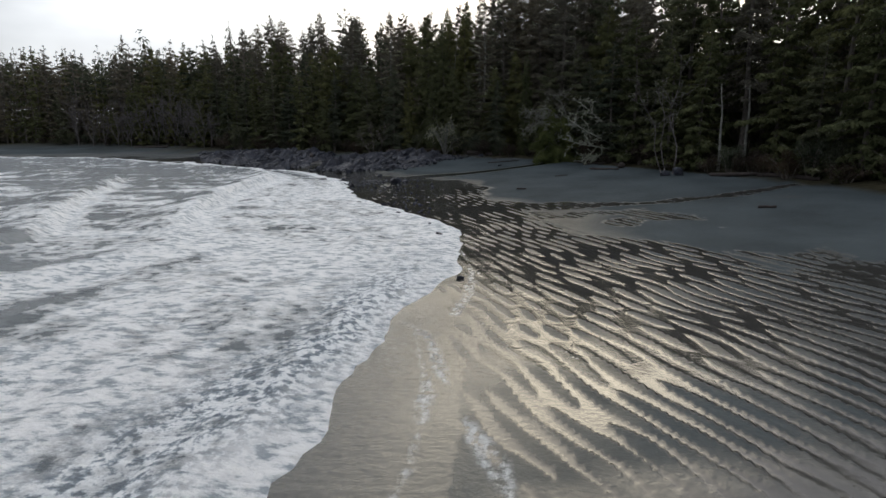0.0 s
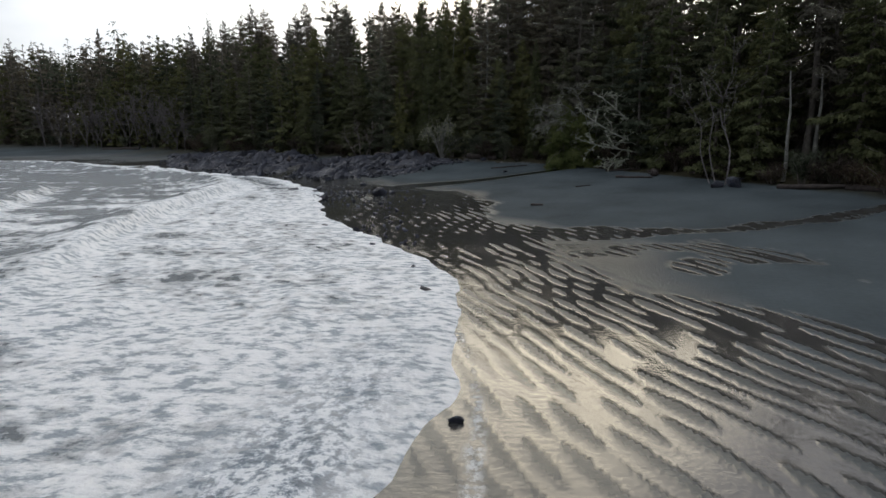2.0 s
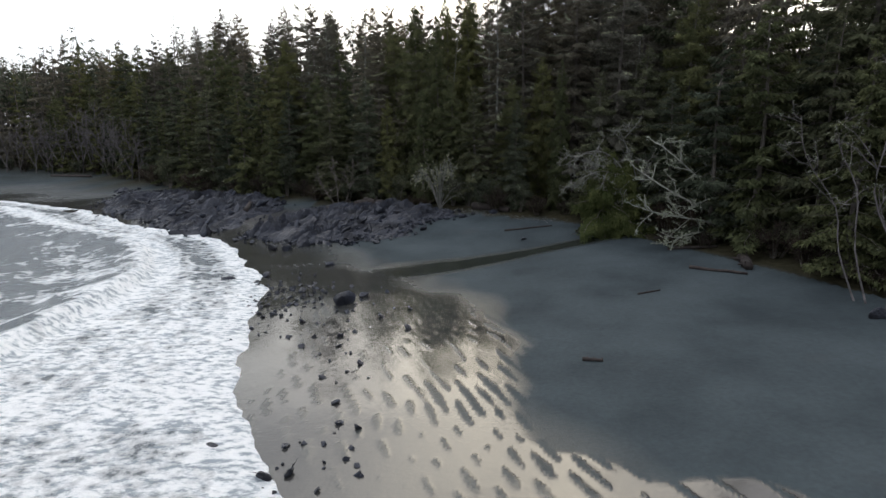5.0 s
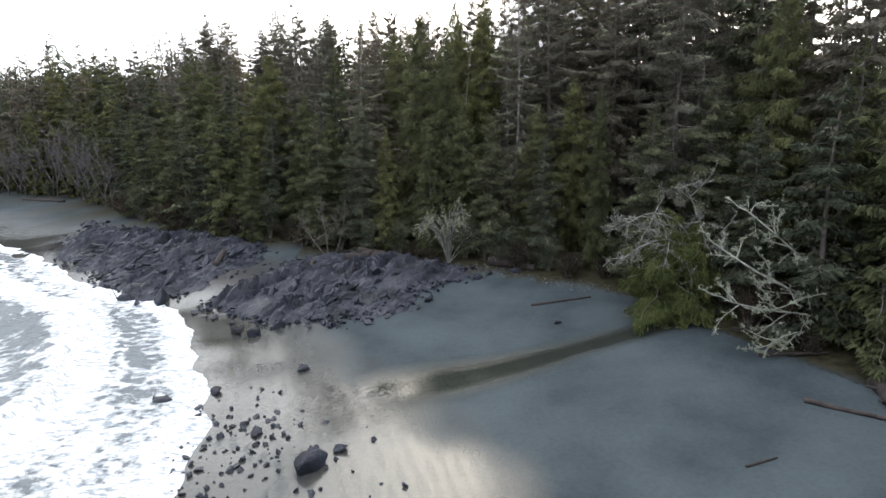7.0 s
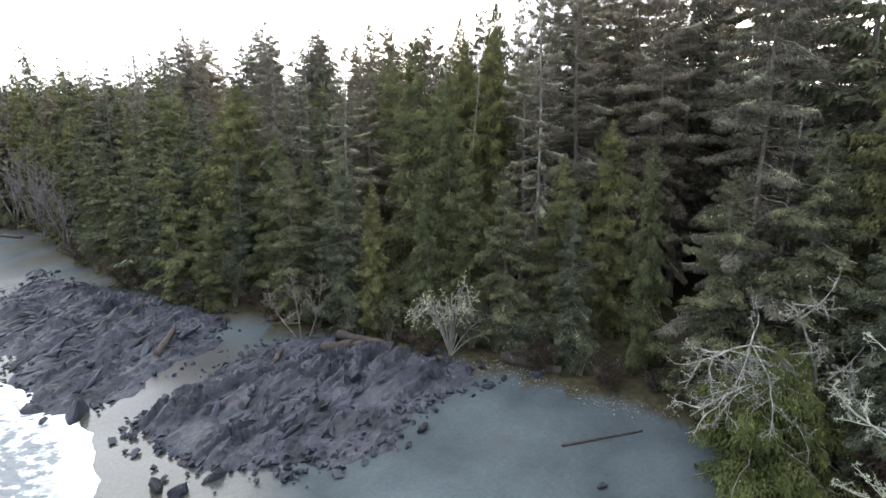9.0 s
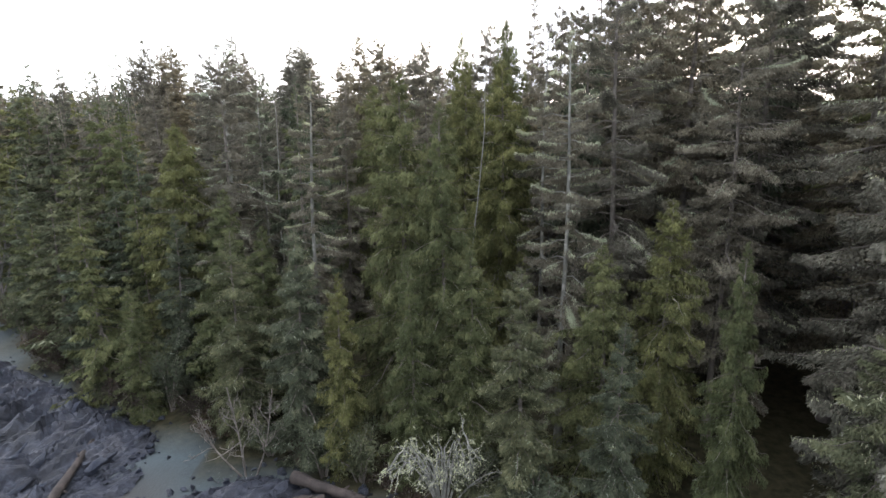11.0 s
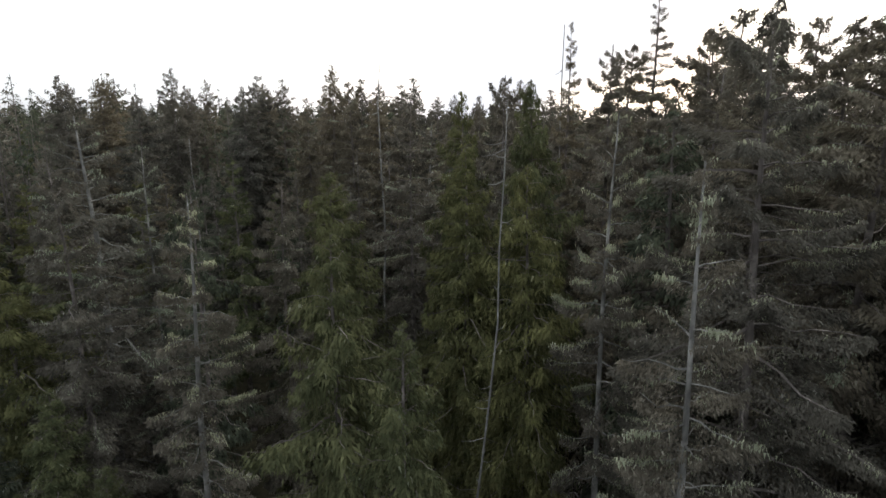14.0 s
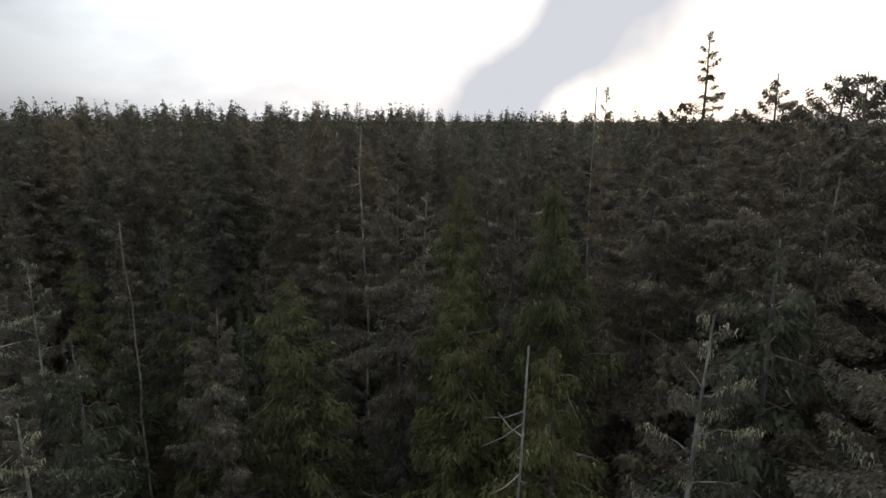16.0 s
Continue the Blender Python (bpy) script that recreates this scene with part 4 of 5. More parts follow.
# ---- bare trees, bushes and undergrowth ----
def bare_tree(name, label, stems, seed, levels=3, twigs=5, reach=0.5, tufts=900, up=0.3, bark=None):
    """A leafless tree: stems given by a few points and a thickness, boughs forking from them, tufts of lichen on the twigs."""
    rng = np.random.RandomState(seed)
    np.random.seed(seed)
    wood, moss = Soup(), Soup()
    tips = []

    def grow(pts, r, level):
        pts = np.asarray(pts, float)
        k = len(pts)
        wood.tube(pts, r * np.linspace(1, 0.35, k), 7 if level == 0 else 4 if level == 1 else 3)
        if level:
            tips.append(pts)
        if level >= levels:
            return
        length = np.linalg.norm(np.diff(pts, axis=0), axis=1).sum()
        n = int(twigs * (1.8 if level == 0 else 1.0)) + rng.randint(0, 2)
        for _ in range(n):
            f = rng.uniform(0.3 if level == 0 else 0.2, 1.0) * (k - 1)
            i = min(int(f), k - 2)
            p = pts[i] + (pts[i + 1] - pts[i]) * (f - i)
            d0 = unit(pts[i + 1] - pts[i])
            d = unit(d0 * 0.7 + rng.normal(0, 0.75, 3) + [0, 0, up])
            L = length * reach * rng.uniform(0.5, 1.0) * (1.1 - 0.5 * f / (k - 1))
            q = [p]
            m = 4 if level == 0 else 3
            for s in range(m):
                d = unit(d + rng.normal(0, 0.22, 3) + [0, 0, 0.1 * up])
                q.append(q[-1] + d * L / m)
            grow(q, max(0.013 if tufts > 4000 else 0.01, r * 0.5), level + 1)

    for pts, r in stems:
        grow(smooth_points(pts), r, 0)
    root = new(name)
    base = np.array(stems[0][0][0])
    root.location = tuple(base)
    wood.v = [v - base for v in wood.v]
    wood.make("trunk", bark or PALE_BARK, root, smooth=True)
    if tufts:
        pick = rng.randint(0, len(tips), tufts)
        leg = [rng.randint(1, len(tips[i])) for i in pick]
        f = rng.uniform(0, 1, (tufts, 1))
        p = np.array([tips[i][k] for i, k in zip(pick, leg)]) * f + np.array([tips[i][k - 1] for i, k in zip(pick, leg)]) * (1 - f) - base + rng.normal(0, 0.03, (tufts, 3))
        way = unit(rng.normal(0, 1, (tufts, 3))) * rng.uniform(0.05, 0.13, tufts)[:, None]
        moss.blades(p, way, rng.uniform(0.02, 0.05, tufts))
        tagged(moss.make("lichen", LICHEN, root, "pale green lichen tufts"), kind="stuff")
    return tagged(root, label, "bare tree", "bare trees on the forest's edge")


def smooth_points(pts, step=3):
    a = [np.array(p, float) for p in pts]
    out = []
    for i in range(len(a) - 1):
        p0, p1, p2, p3 = a[max(i - 1, 0)], a[i], a[i + 1], a[min(i + 2, len(a) - 1)]
        for k in range(step):
            t = k / step
            out.append(0.5 * (2 * p1 + (p2 - p0) * t + (2 * p0 - 5 * p1 + 4 * p2 - p3) * t * t + (3 * p1 - p0 - 3 * p2 + p3) * t ** 3))
    return out + [a[-1]]


ALDER = "bare alder with pale lichen-covered branches on the beach edge"
bare_tree("bare_alder", "three-stemmed bare alder with pale lichened stems", [
    ([(18.8, 46.6, 1.2), (19.3, 47.4, 3.6), (18.9, 48.4, 6.0), (19.9, 49.4, 8.6), (20.1, 50.0, 11.1)], 0.055),
    ([(18.6, 47.4, 1.2), (18.3, 48.2, 3.6), (18.9, 49.4, 6.0), (18.6, 50.6, 8.0), (19.3, 51.0, 9.6)], 0.045),
    ([(18.4, 47.8, 1.2), (17.9, 48.6, 3.4), (18.2, 49.6, 5.2), (17.2, 50.6, 7.4), (17.0, 51.0, 9.2)], 0.042)], 1, 3, 6, 0.3, 700, 0.2, DIM_BARK)
bare_tree("bare_alder", "leaning bare alder thick with pale lichen tufts", [
    ([(19.9, 60.4, 1.2), (19.0, 60.3, 3.4), (17.6, 60.5, 5.8), (16.2, 61.0, 8.0)], 0.13),
    ([(19.4, 60.2, 2.4), (17.2, 59.6, 3.6), (14.6, 59.4, 4.9), (12.6, 59.8, 6.2)], 0.08),
    ([(19.6, 60.0, 2.0), (17.4, 58.9, 2.4), (15.4, 58.4, 2.3), (14.4, 58.0, 1.7)], 0.06),
    ([(19.3, 60.3, 2.8), (17.6, 59.8, 4.6), (15.6, 59.8, 6.4), (14.2, 60.2, 7.6)], 0.08),
    ([(19.5, 60.1, 2.2), (17.0, 59.2, 3.0), (14.6, 58.8, 3.4), (12.9, 58.9, 3.8)], 0.07)], 2, 3, 6, 0.42, 4500, 0.2)
bare_tree("bare_alder", ALDER, [
    ([(14.8, 65.0, 1.2), (14.3, 64.2, 4.4), (13.4, 63.6, 6.8), (12.4, 63.4, 8.6)], 0.07),
    ([(14.6, 64.8, 2.0), (12.8, 63.4, 5.2), (10.8, 62.6, 5.8), (8.9, 62.6, 4.6)], 0.06),
    ([(14.8, 64.8, 2.2), (15.8, 63.8, 4.6), (16.6, 63.4, 6.2)], 0.06),
    ([(14.6, 64.8, 2.6), (12.6, 63.2, 6.2), (10.8, 62.8, 7.2), (9.4, 62.8, 6.6)], 0.06),
    ([(14.8, 64.6, 2.4), (14.6, 63.0, 5.0), (14.0, 62.2, 6.6)], 0.05)], 3, 3, 7, 0.44, 1200, 0.0, GREY_BARK)
fan = random.Random(5)
FAN = []
for i in range(26):
    a, k = i * 2.39996, 0.35 + 0.65 * ((i * 0.618) % 1.0)
    ox, oy, up = 3.0 * k * math.cos(a), 1.7 * k * math.sin(a), 5.4 - 3.2 * k * k + fan.uniform(-0.5, 0.5)
    FAN.append(([(0.2, 75.0, 1.5), (0.2 + 0.35 * ox, 75.0 + 0.35 * oy - 0.2, 1.5 + 0.55 * up), (0.2 + 0.8 * ox, 74.9 + 0.8 * oy - 0.3, 1.3 + 0.9 * up), (0.2 + 1.1 * ox, 74.8 + 1.1 * oy - 0.4, 1.2 + 0.75 * up)], 0.034))
bare_tree("bare_shrub", "pale bare shrub branching fanwise at the forest foot", FAN, 4, 2, 3, 0.34, 3000, -0.15, GREY_BARK)
for i, (x, y, tip) in enumerate([(-53, 113.5, 11.6), (-61, 116, 9.8), (-43.5, 104.5, 10.0), (-48, 109.5, 10.4), (-57, 115, 10.6), (-67, 118.5, 10.0), (-73, 120, 9.5), (-50.5, 112.0, 9.0), (-45.5, 107.5, 8.5), (-59, 117, 9.0), (-64, 118, 8.6)]):
    z = ground_z(x, y)
    bare_tree("bare_alder", "greyish-purple bare alder by the cove", [
        ([(x, y, z - 0.2), (x + 0.3, y, z + 3.5), (x - 0.2, y, tip - 2.5), (x, y, tip)], 0.10),
        ([(x, y, z + 1.0), (x - 1.2, y - 0.4, z + 4.5), (x - 1.8, y - 0.6, tip - 1.5)], 0.09),
        ([(x, y, z + 1.2), (x + 1.3, y - 0.4, z + 4.2), (x + 2.2, y - 0.8, tip - 2.0)], 0.09)], 20 + i, 3, 5, 0.45, 0, 0.4, DIM_BARK)
cove_alder = scene.objects["bare_alder.004"]
for i, (x, y, k) in enumerate([(-46, 106.5, 0.8), (-55, 114.4, 1.05), (-70, 119.2, 0.75), (-51, 111.5, 0.9), (-77, 121.5, 1.1), (-65, 118.4, 0.95), (-41, 101.8, 0.7)]):
    ob = copy_thing(cove_alder, pose(x, y, ground_z(x, y) - 0.2, 0, 0, 77 * i))
    ob.scale = (k, k, k)
bare_tree("bare_shrub", "brown leafless thicket at the forest foot", [
    ([(-9.4, 77.9, 1.4), (-9.5, 77.8, 3.4), (-9.8, 77.6, 6.2)], 0.06), ([(-8.9, 77.9, 1.4), (-8.2, 77.6, 3.2), (-7.8, 77.5, 5.2)], 0.05),
    ([(-9.6, 77.9, 1.4), (-10.6, 77.6, 3.0), (-11.2, 77.5, 4.6)], 0.05)], 40, 3, 5, 0.5, 0, 0.4, BARK)


def bush_soups(w, H, leaves, size, seed, hang=0.5):
    rng = np.random.RandomState(seed)
    np.random.seed(seed)
    wood, crown = Soup(), Soup()
    stems = 16
    az, L = rng.uniform(0, 6.283, stems), rng.uniform(0.6, 1.0, stems)
    lean = rng.uniform(0.15, 1.0, stems)
    ends = np.stack([np.cos(az) * w * lean * L, np.sin(az) * w * lean * L, H * L * np.sqrt(1.05 - 0.6 * lean ** 2)], -1)
    for e in ends:
        wood.tube([np.array([0.1 * e[0], 0.1 * e[1], -0.2]), e * [0.5, 0.5, 0.65], e], [0.05, 0.035, 0.012], 4)
    i = rng.randint(0, stems, leaves)
    f = rng.uniform(0.15, 1.1, leaves) ** 0.7
    p = ends[i] * np.stack([f, f, f ** 0.85], -1) + rng.normal(0, 0.11, (leaves, 3)) * [w, w, 0.5 * H]
    p[:, 2] = np.abs(p[:, 2])
    way = unit(rng.normal(0, 0.8, (leaves, 3)) + ends[i] * 0.15 - [0, 0, hang]) * (size * rng.uniform(0.6, 1.4, leaves))[:, None]
    crown.blades(p, way, size * rng.uniform(0.14, 0.3, leaves))
    return wood, crown


def bush(name, label, mat, x, y, z, **kw):
    wood, crown = bush_soups(**kw)
    root = new(name)
    root.location = (x, y, z)
    wood.make("stem", BARK, root)
    crown.make("foliage", mat, root)
    return tagged(root, label, "bush", "bushes along the forest's foot")


def young_cedar(label, x, y, H, R, seed, turn):
    """A low evergreen, green to the ground, its sprays hanging over the sand."""
    t, b, c, _ = conifer_soups(H=H, R=R, base=0.04, nb=95, leaves=40000, size=0.125, hang=1.2, seed=seed, gappy=0.25)
    root = tagged(new("evergreen_bush"), label, "bush", "bushes along the forest's foot")
    root.matrix_basis = pose(x, y, ground_z(x, y) - 0.1, 0, 0, turn)
    t.make("trunk", BARK, root, smooth=True)
    tagged(b.make("branchwork", BARK, root), kind="stuff")
    c.make("foliage", BUSH, root)


young_cedar("large olive-green evergreen bush overhanging the sand", 11.6, 63.4, 6.0, 2.7, 70, 20)
young_cedar("olive-green evergreen bush beside a bare alder", 13.4, 64.0, 5.0, 2.3, 71, 140)
MODELS = [
    bush("undergrowth_bush", "brown winter undergrowth at the forest foot", SALAL, 26.0, 27.0, ground_z(26, 27), w=1.7, H=2.0, leaves=2600, size=0.22, seed=80),
    bush("undergrowth_bush", "dark leafy undergrowth at the forest foot", HEMLOCK, 24.5, 38.0, ground_z(24.5, 38), w=1.6, H=2.6, leaves=2600, size=0.22, seed=81),
    bush("undergrowth_bush", "brown winter undergrowth at the forest foot", SALAL, 22.4, 43.0, ground_z(22.4, 43), w=1.4, H=1.5, leaves=2200, size=0.2, seed=82),
]
rnd = random.Random(12)
edge_pts = np.array(EDGE)
run = np.concatenate([[0], np.cumsum(np.hypot(*np.diff(edge_pts, axis=0).T))])
first, last = run[np.argmin(np.hypot(edge_pts[:, 0] - 27, edge_pts[:, 1] - 22))], run[np.argmin(np.hypot(edge_pts[:, 0] + 90, edge_pts[:, 1] - 124))]
s = first
while s < last:
    x, y = np.interp(s, run, edge_pts[:, 0]), np.interp(s, run, edge_pts[:, 1])
    hx, hy = np.interp(s + 1, run, edge_pts[:, 0]) - x, np.interp(s + 1, run, edge_pts[:, 1]) - y
    k = rnd.uniform(0.5, 2.6)
    x, y = x + hy * k, y - hx * k
    m = rnd.choice([0, 0, 1, 2])
    ob = copy_thing(MODELS[m], Matrix.LocRotScale((x, y, ground_z(x, y) - 0.05), Euler((0, 0, rnd.uniform(0, 6.28))), None))
    g = rnd.uniform(0.7, 1.35)
    ob.scale = (g, g, g * rnd.uniform(0.8, 1.2))
    s += rnd.uniform(1.3, 2.4) if s < first + 110 else rnd.uniform(2.5, 4.5)


# ---- driftwood ----
def driftwood(label, a, b, r, seed, lift=0.6):
    """A weathered log lying from a to b (ground places), knotty and a little bent."""
    rng = np.random.RandomState(seed)
    za, zb = ground_z(*a) + r * lift, ground_z(*b) + r * lift
    k = 9
    t = np.linspace(0, 1, k)
    base = np.array([(a[0] + b[0]) / 2, (a[1] + b[1]) / 2, (za + zb) / 2])
    pts = np.stack([a[0] + (b[0] - a[0]) * t, a[1] + (b[1] - a[1]) * t, za + (zb - za) * t], -1) - base
    pts[1:-1] += rng.normal(0, 0.12 * r, (k - 2, 3))
    s = Soup()
    s.tube(pts, r * (1.05 - 0.35 * t) * rng.uniform(0.88, 1.1, k), 10)
    s.f.append(list(range(10))[::-1])
    for _ in range(3):
        f = rng.uniform(0.2, 0.9)
        p = np.array([np.interp(f, t, pts[:, i]) for i in range(3)])
        d = unit(rng.normal(0, 1, 3) + [0, 0, 0.6]) * r * rng.uniform(1.3, 2.4)
        s.tube([p, p + 0.6 * d, p + d], [r * 0.3, r * 0.22, r * 0.1], 5)
    ob = s.make("driftwood_log", DRIFT, smooth=True)
    ob.location = tuple(base)
    tagged(ob, label, "log", "driftwood on the beach")


for i, (label, a, b, r) in enumerate([
        ("thick dark driftwood log on the rocks", (-7.3, 74.8), (-4.9, 75.4), 0.34), ("pale driftwood log leaning across the rocks", (-9.9, 72.0), (-9.9, 75.8), 0.2),
        ("brown driftwood log across the rocks", (-17.3, 75.1), (-18.6, 80.6), 0.22), ("large brown driftwood log at the forest foot", (3.2, 74.0), (6.2, 72.4), 0.36),
        ("brown driftwood log at the forest foot", (-6.8, 77.0), (-3.2, 75.6), 0.28), ("thin driftwood pole on the sand", (14.3, 58.2), (17.2, 58.0), 0.1),
        ("grey driftwood pole by the bushes", (15.0, 61.7), (16.8, 60.6), 0.12), ("grey driftwood pole by the bushes", (14.6, 61.4), (17.0, 60.0), 0.09),
        ("dark driftwood log half sunk in the sand", (17.3, 55.2), (16.6, 53.2), 0.3), ("short dark branch lying on the sand", (5.7, 43.7), (6.4, 43.5), 0.08),
        # first pole here is added: it stands in for a dark groove
        ("thin dark pole added in place of a dark groove in the sand", (5.2, 66.3), (8.9, 67.2), 0.07), ("grey driftwood pole by the cove", (-61, 113.5), (-53, 110.5), 0.25),
        ("grey driftwood pole at the beach head", (20.6, 43.8), (23.4, 40.5), 0.16), ("dark log at the beach head", (22.8, 41.0), (24.6, 37.0), 0.2),
        ("thin stick on the sand", (10.0, 50.6), (11.2, 51.0), 0.05), ("dark log end on the sand", (17.0, 30.3), (17.8, 30.0), 0.09),
        ("grey driftwood pole at the beach head", (14.0, 54.3), (16.2, 52.5), 0.1)]):
    driftwood(label, a, b, r, 200 + i, 2.0 if i in (0, 1, 2, 4) else 0.6)


# ---- boulders, outcrop and gravel ----
def hull(seed, n=13, stretch=(1.0, 0.7, 0.55)):
    """An angular stone: the hull of some points on a squashed ball."""
    rng = np.random.RandomState(seed)
    bm = bmesh.new()
    p = unit(rng.normal(0, 1, (n, 3))) * rng.uniform(0.8, 1.1, (n, 1)) * stretch
    for q in p:
        bm.verts.new(q)
    out = bmesh.ops.convex_hull(bm, input=bm.verts)
    bmesh.ops.delete(bm, geom=[v for v in bm.verts if not v.link_faces], context="VERTS")
    return bm


def stone_mesh(seed, n, stretch, round_off):
    bm = hull(seed, n, stretch)
    if round_off:
        bmesh.ops.bevel(bm, geom=list(bm.edges), offset=round_off, segments=1, affect="EDGES")
    me = bpy.data.meshes.new("stone")
    bm.to_mesh(me)
    bm.free()
    me.materials.append(ROCK)
    return me


BOULDERS = [stone_mesh(300 + i, 22, (1.0, 0.75, 0.6), 0.07) for i in range(5)]
SLABS = [stone_mesh(320 + i, 14, (1.0, 0.42 + 0.09 * (i % 4), 0.36 + 0.06 * (i % 3)), 0) for i in range(8)]


def boulder(x, y, size, turn, i, label="dark weathered boulder lying in wet sand", flat=1.0):
    ob = new("boulder", BOULDERS[i % 5])
    ob.matrix_basis = Matrix.LocRotScale((x, y, ground_z(x, y) + 0.3 * size * flat), Euler((0.1 * i, 0, turn)), (size, size, size * flat))
    tagged(ob, label, "boulder", "boulders on the beach")


boulder(-4.3, 51.5, 0.72, 0.9, 0, "large dark boulder in a pool on the sand")
for i, (x, y, k) in enumerate([(-12.0, 56.4, 0.5), (-7.0, 53.8, 0.35), (-3.5, 52.5, 0.35), (-10.0, 57.3, 0.4), (-6.6, 59.3, 0.35), (-4.5, 51.9, 0.4), (6.3, 63.7, 0.28),
                               (-0.2, 26.6, 0.26), (-0.7, 29.6, 0.18), (-3.9, 37.2, 0.28), (-3.3, 37.4, 0.2), (-5.8, 38.6, 0.28), (18.9, 45.7, 0.8), (18.0, 45.9, 0.5),
                               (-19.0, 70.2, 1.0), (-21.6, 70.6, 0.7), (-20.4, 69.6, 0.5), (-10.6, 63.9, 0.55), (-11.8, 64.4, 0.6), (-9.5, 65.0, 0.5), (4.8, 72.2, 0.4), (3.1, 72.0, 0.3), (2.2, 71.3, 0.4),
                               (-16.2, 59.5, 0.5), (-4.6, 52.1, 0.2), (-0.9, 47.8, 0.25), (0.6, 18.6, 0.16), (-0.3, 20.6, 0.18)]):
    boulder(x, y, k, i * 1.7, i + 1, flat=0.8)


def inside(px, py, poly):
    hit = False
    for (ax, ay), (bx, by) in zip(poly, poly[1:] + poly[:1]):
        if (ay > py) != (by > py) and px < (bx - ax) * (py - ay) / (by - ay) + ax:
            hit = not hit
    return hit


LOBES = {
    "far": [(-41, 97), (-33.8, 91.5), (-21.5, 85), (-15.5, 81.5), (-14.6, 77.4), (-16.1, 74.8), (-17.9, 71.1), (-20.5, 70), (-27.2, 75.4), (-35.5, 83)],
    "near": [(-15.6, 69.2), (-14.0, 72.0), (-12.0, 76.3), (-9.0, 78.0), (-3.3, 76.3), (1.3, 73.6), (1.6, 71.6), (-1.6, 69), (-2.1, 66.5), (-5.3, 65.4), (-9.6, 65.3), (-12.6, 67.2)],
}


def bedrock(poly, edge_line, root, seed):
    """The solid rock: jagged ridges along one strike, sinking into the sand at its rim."""
    xs, ys = [p[0] for p in poly], [p[1] for p in poly]
    gx, gy = np.meshgrid(np.arange(min(xs), max(xs), 0.17), np.arange(min(ys), max(ys), 0.17))
    rng = np.random.RandomState(seed)
    x, y = gx.ravel() + rng.normal(0, 0.03, gx.size), gy.ravel() + rng.normal(0, 0.03, gx.size)
    d = curve_dist(x, y, edge_line)[0]
    d = np.where(np.array([inside(a, b, poly) for a, b in zip(x, y)]), d, -d)
    d = d + 0.5 * wave_noise(x, y, seed + 7, 1.4)
    across, along = 0.84 * x - 0.54 * y, 0.54 * x + 0.84 * y
    saw = np.zeros(len(x))
    for f, a in ((0.55, 0.75), (1.4, 0.4), (3.2, 0.16)):
        u = across * f + 0.5 * wave_noise(x, y, seed + int(f * 10), 0.9) + 0.35 * wave_noise(along * 0.3, across, seed + 3, 1.2)
        u = u - np.floor(u)
        saw += a * np.where(u < 0.75, u / 0.75, (1 - u) / 0.25) * np.clip(0.6 + 0.8 * wave_noise(along * 0.5, across, seed + int(f * 7), 0.8), 0, 1.3)
    rise = np.clip(d / 1.6, -0.3, 1)
    z = lie(x, y)[0] - 0.06 + np.where(rise > 0, np.clip(rise, 0, 1) ** 0.8 * (0.14 + saw), 0.5 * rise) + rng.normal(0, 0.012, len(x))
    n0, n1 = gx.shape
    idx = np.arange(n0 * n1).reshape(n0, n1)
    q = np.stack([idx[:-1, :-1], idx[:-1, 1:], idx[1:, 1:], idx[1:, :-1]], -1).reshape(-1, 4)
    q = q[(d[q] > -0.25).all(axis=1)]
    used, back = np.unique(q, return_inverse=True)
    v = np.stack([x, y, z], -1)[used] - np.array(root.location)
    mesh_object("bedrock", v, back.reshape(-1, 4), ROCK, root)


def outcrop(lobe, count, seed):
    """Dark tilted slabs of bedrock, all striking one way, with rubble between."""
    poly = LOBES[lobe]
    rng = random.Random(seed)
    xs, ys = [p[0] for p in poly], [p[1] for p in poly]
    root = tagged(new("rock_outcrop"), "dark blue-grey outcrop of tilted jagged bedrock slabs", "rock", "rock outcrops under the forest")
    root.location = (sum(xs) / len(xs), sum(ys) / len(ys), 0)
    done = 0
    edge_line = poly + poly[:1]
    bedrock(poly, edge_line, root, seed)
    while done < count:
        x, y = rng.uniform(min(xs), max(xs)), rng.uniform(min(ys), max(ys))
        if not inside(x, y, poly):
            continue
        d = float(curve_dist(np.array([x]), np.array([y]), edge_line)[0][0])
        if float(wave_noise(np.array([x]), np.array([y]), seed + 40, 0.5)[0]) < -0.35 - 0.25 * d:
            continue
        k = (0.13 + 0.42 * rng.random() ** 2.2) * (0.5 + 0.32 * min(d, 2.5))
        ob = new("rock_slab", SLABS[rng.randrange(8)])
        ob.parent = root
        loc = Vector((x, y, ground_z(x, y) + 0.12 * k + 0.16 * min(d, 2.5) * rng.uniform(0.3, 1.3))) - root.location
        ob.matrix_basis = Matrix.LocRotScale(loc, Euler((rng.gauss(0.55, 0.5), rng.gauss(-0.25, 0.4), rng.gauss(1.0, 0.3 if lobe == "far" else 0.75))), (k * rng.uniform(0.9, 1.9 if lobe == "far" else 1.4), k * rng.uniform(0.7, 1.2), k * rng.uniform(0.6, 1.3)))
        done += 1


outcrop("far", 290, 51)
outcrop("near", 290, 52)


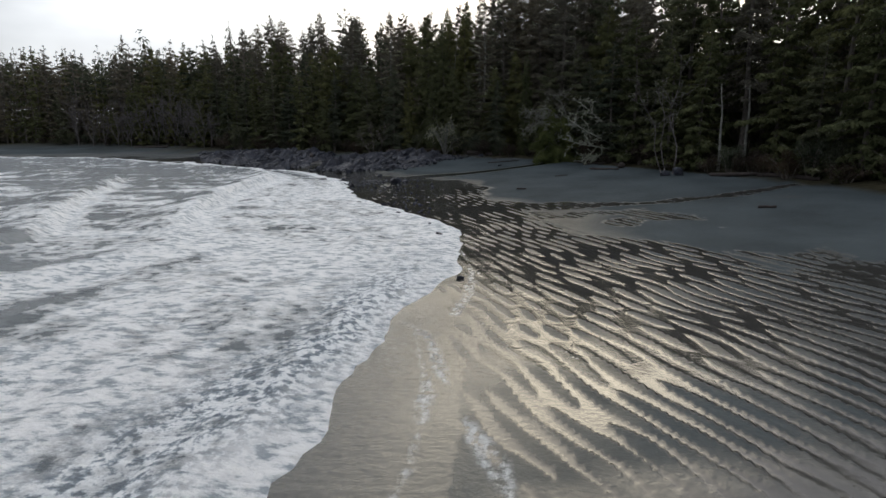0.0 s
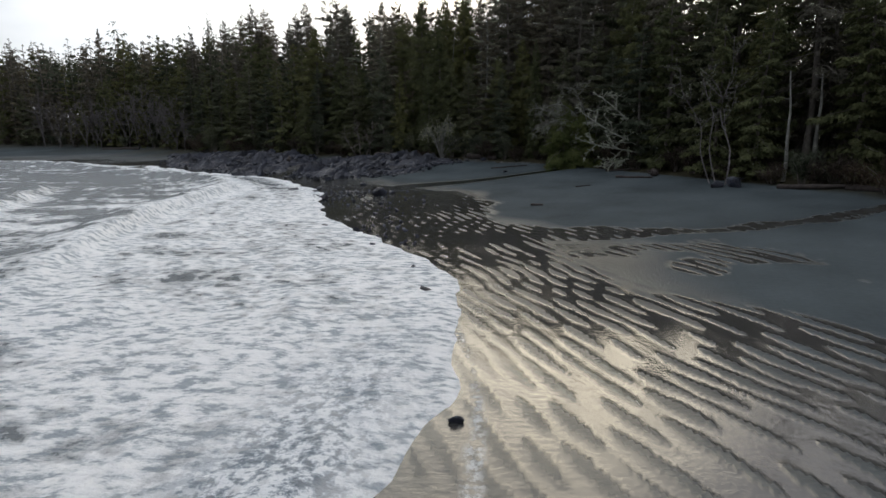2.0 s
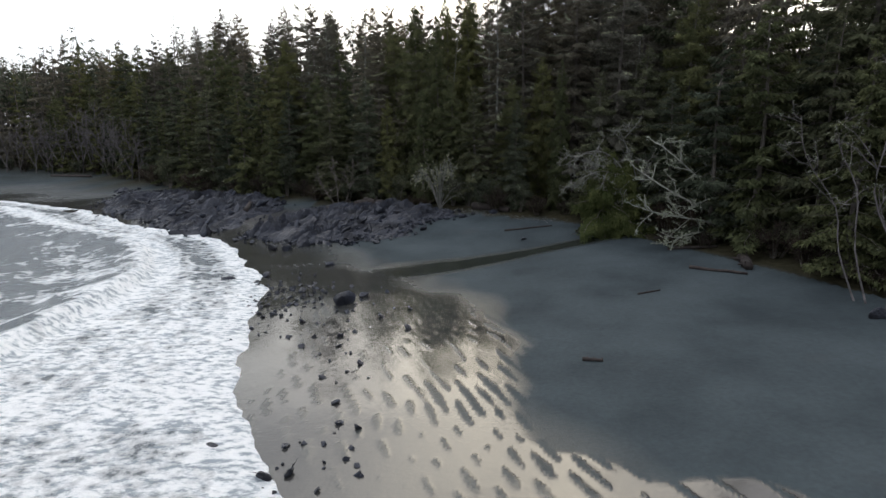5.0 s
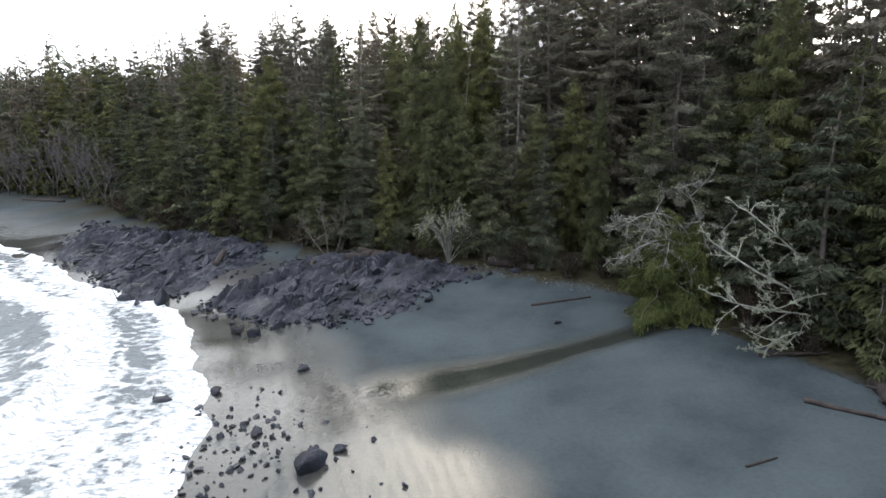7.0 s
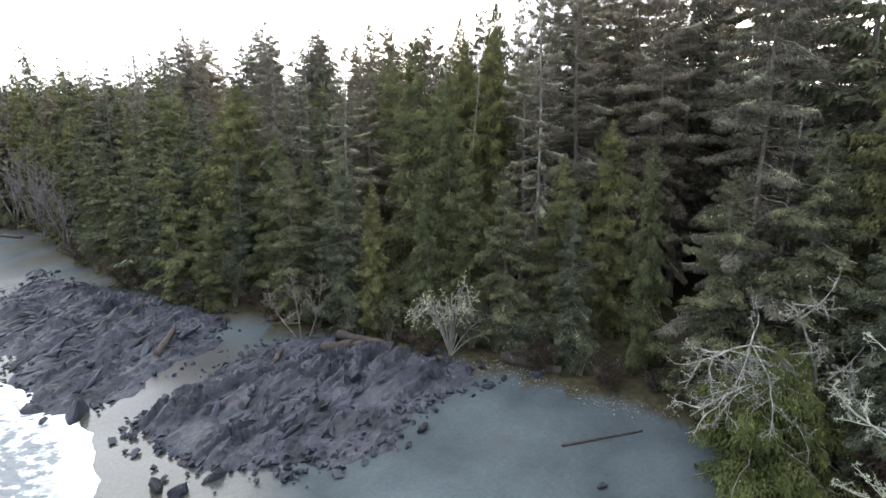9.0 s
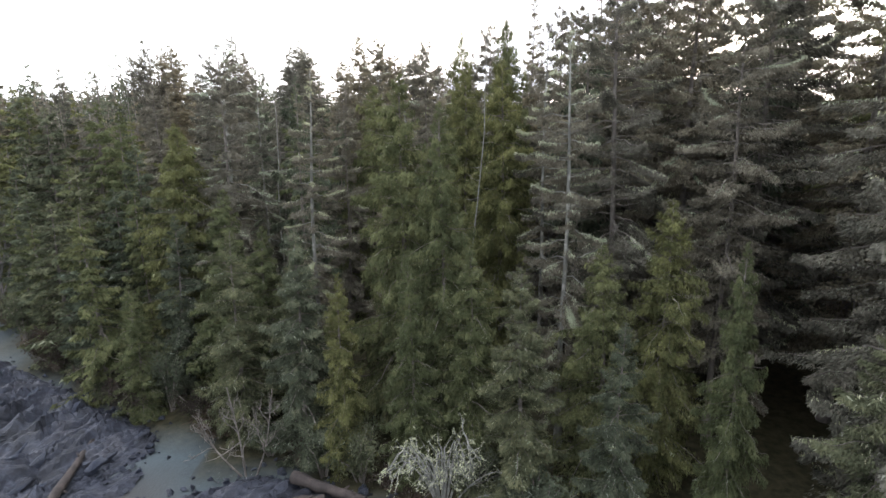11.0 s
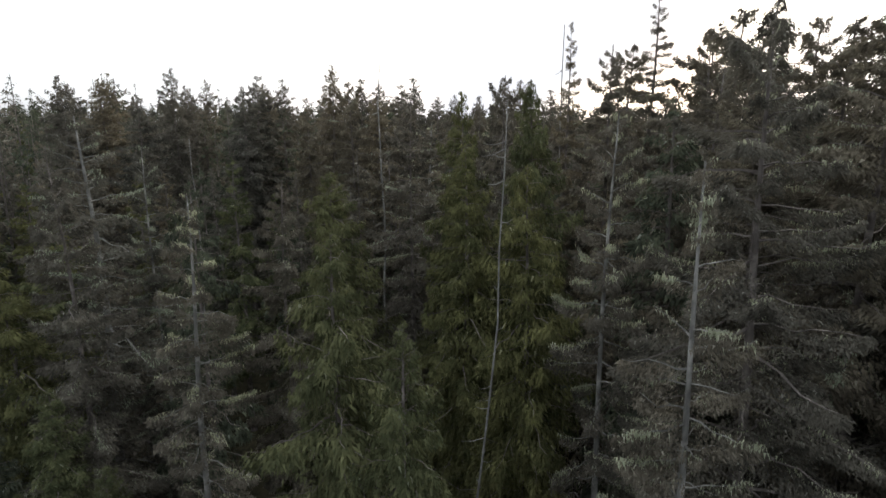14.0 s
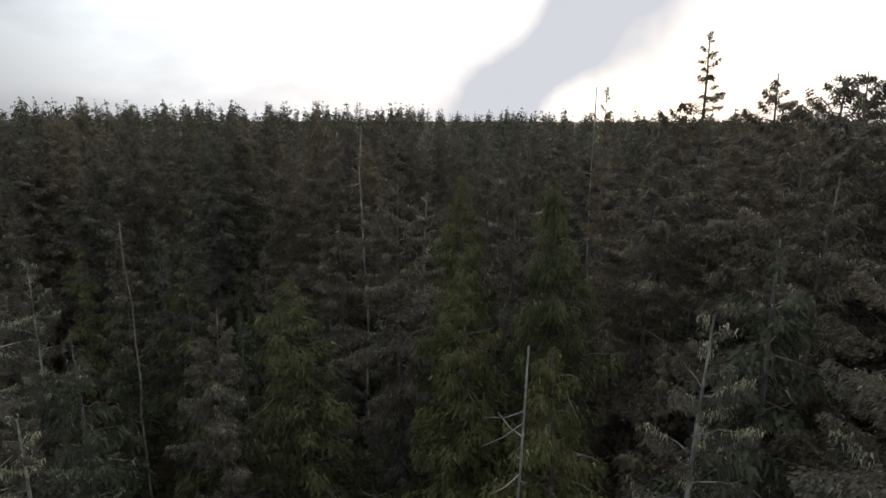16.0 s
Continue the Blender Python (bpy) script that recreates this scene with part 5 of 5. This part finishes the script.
def rubble(name, label, places, lo, hi, seed, mat, heap=0.0):
    """Loose stones too many to count, joined."""
    rng = np.random.RandomState(seed)
    verts, faces, n = [], [], 0
    shapes = []
    for i in range(5):
        bm = hull(400 + i, 9, (1.0, 0.8, 0.6))
        bm.verts.index_update()
        shapes.append((np.array([v.co[:] for v in bm.verts]), [[v.index for v in f.verts] for f in bm.faces]))
        bm.free()
    z = lie(places[:, 0], places[:, 1])[0]
    for (x, y), h in zip(places, z):
        v, f = shapes[rng.randint(5)]
        k, a = rng.uniform(lo, hi) * rng.uniform(0.6, 1.0), rng.uniform(0, 6.28)
        c, s_ = math.cos(a), math.sin(a)
        w = np.stack([v[:, 0] * c - v[:, 1] * s_, v[:, 0] * s_ + v[:, 1] * c, v[:, 2]], -1) * k + [x, y, h + 0.25 * k + heap * rng.uniform(0, 1)]
        verts.append(w)
        faces += [[n + j for j in q] for q in f]
        n += len(v)
    ob = mesh_object(name, np.concatenate(verts), faces, mat)
    tagged(ob, label, "stones", kind="stuff")


def cloud(poly, count, seed, spread=0.6):
    rng = random.Random(seed)
    xs, ys = [p[0] for p in poly], [p[1] for p in poly]
    out = []
    while len(out) < count:
        x, y = rng.uniform(min(xs), max(xs)), rng.uniform(min(ys), max(ys))
        if inside(x, y, poly):
            out.append((x + rng.gauss(0, spread), y + rng.gauss(0, spread)))
    return np.array(out)


rubble("rubble", "dark broken stones round the outcrop", np.concatenate([cloud(LOBES["far"], 1900, 1, 0.6), cloud(LOBES["near"], 2500, 2, 0.7)]), 0.08, 0.36, 1, ROCK, 0.1)
rubble("cobbles", "dark cobbles scattered in the shallow pool", np.concatenate([
    cloud([(-10.4, 54), (-7, 55), (-4.8, 54.4), (-6, 50), (-9, 49)], 110, 3, 0.5), cloud([(-12, 57), (-4, 57), (-1, 50), (-3, 42), (-7, 46)], 90, 4, 0.8),
    cloud([(-6, 38), (-2, 41), (0, 34), (-3, 33)], 40, 5, 0.4)]), 0.06, 0.24, 2, ROCK)


def pebble_material():
    m, n, l, p = material("shell_gravel")
    geo = n.new("ShaderNodeNewGeometry")
    l.new(ramp(n, l, geo.outputs["Random Per Island"], [(0.0, (0.05, 0.052, 0.056)), (0.7, (0.09, 0.092, 0.1)), (1.0, (0.19, 0.19, 0.2))]), p.inputs["Base Color"])
    p.inputs["Roughness"].default_value = 0.7
    return m


rubble("shingle", "pale shingle bank at the forest foot", np.concatenate([
    cloud([(-12, 78), (-6, 76.8), (-1, 75.2), (3, 73.8), (6, 72.2), (5, 71.2), (-1, 73.6), (-7, 75.6)], 1500, 6, 0.35),
    cloud([(-5.5, 76.8), (-2.5, 76.2), (-2.8, 75.0), (-5.2, 75.4)], 500, 7, 0.2), cloud([(6, 71.6), (10.5, 68.6), (10, 67.8), (5.5, 70.6)], 250, 8, 0.3)]), 0.025, 0.08, 3, pebble_material())
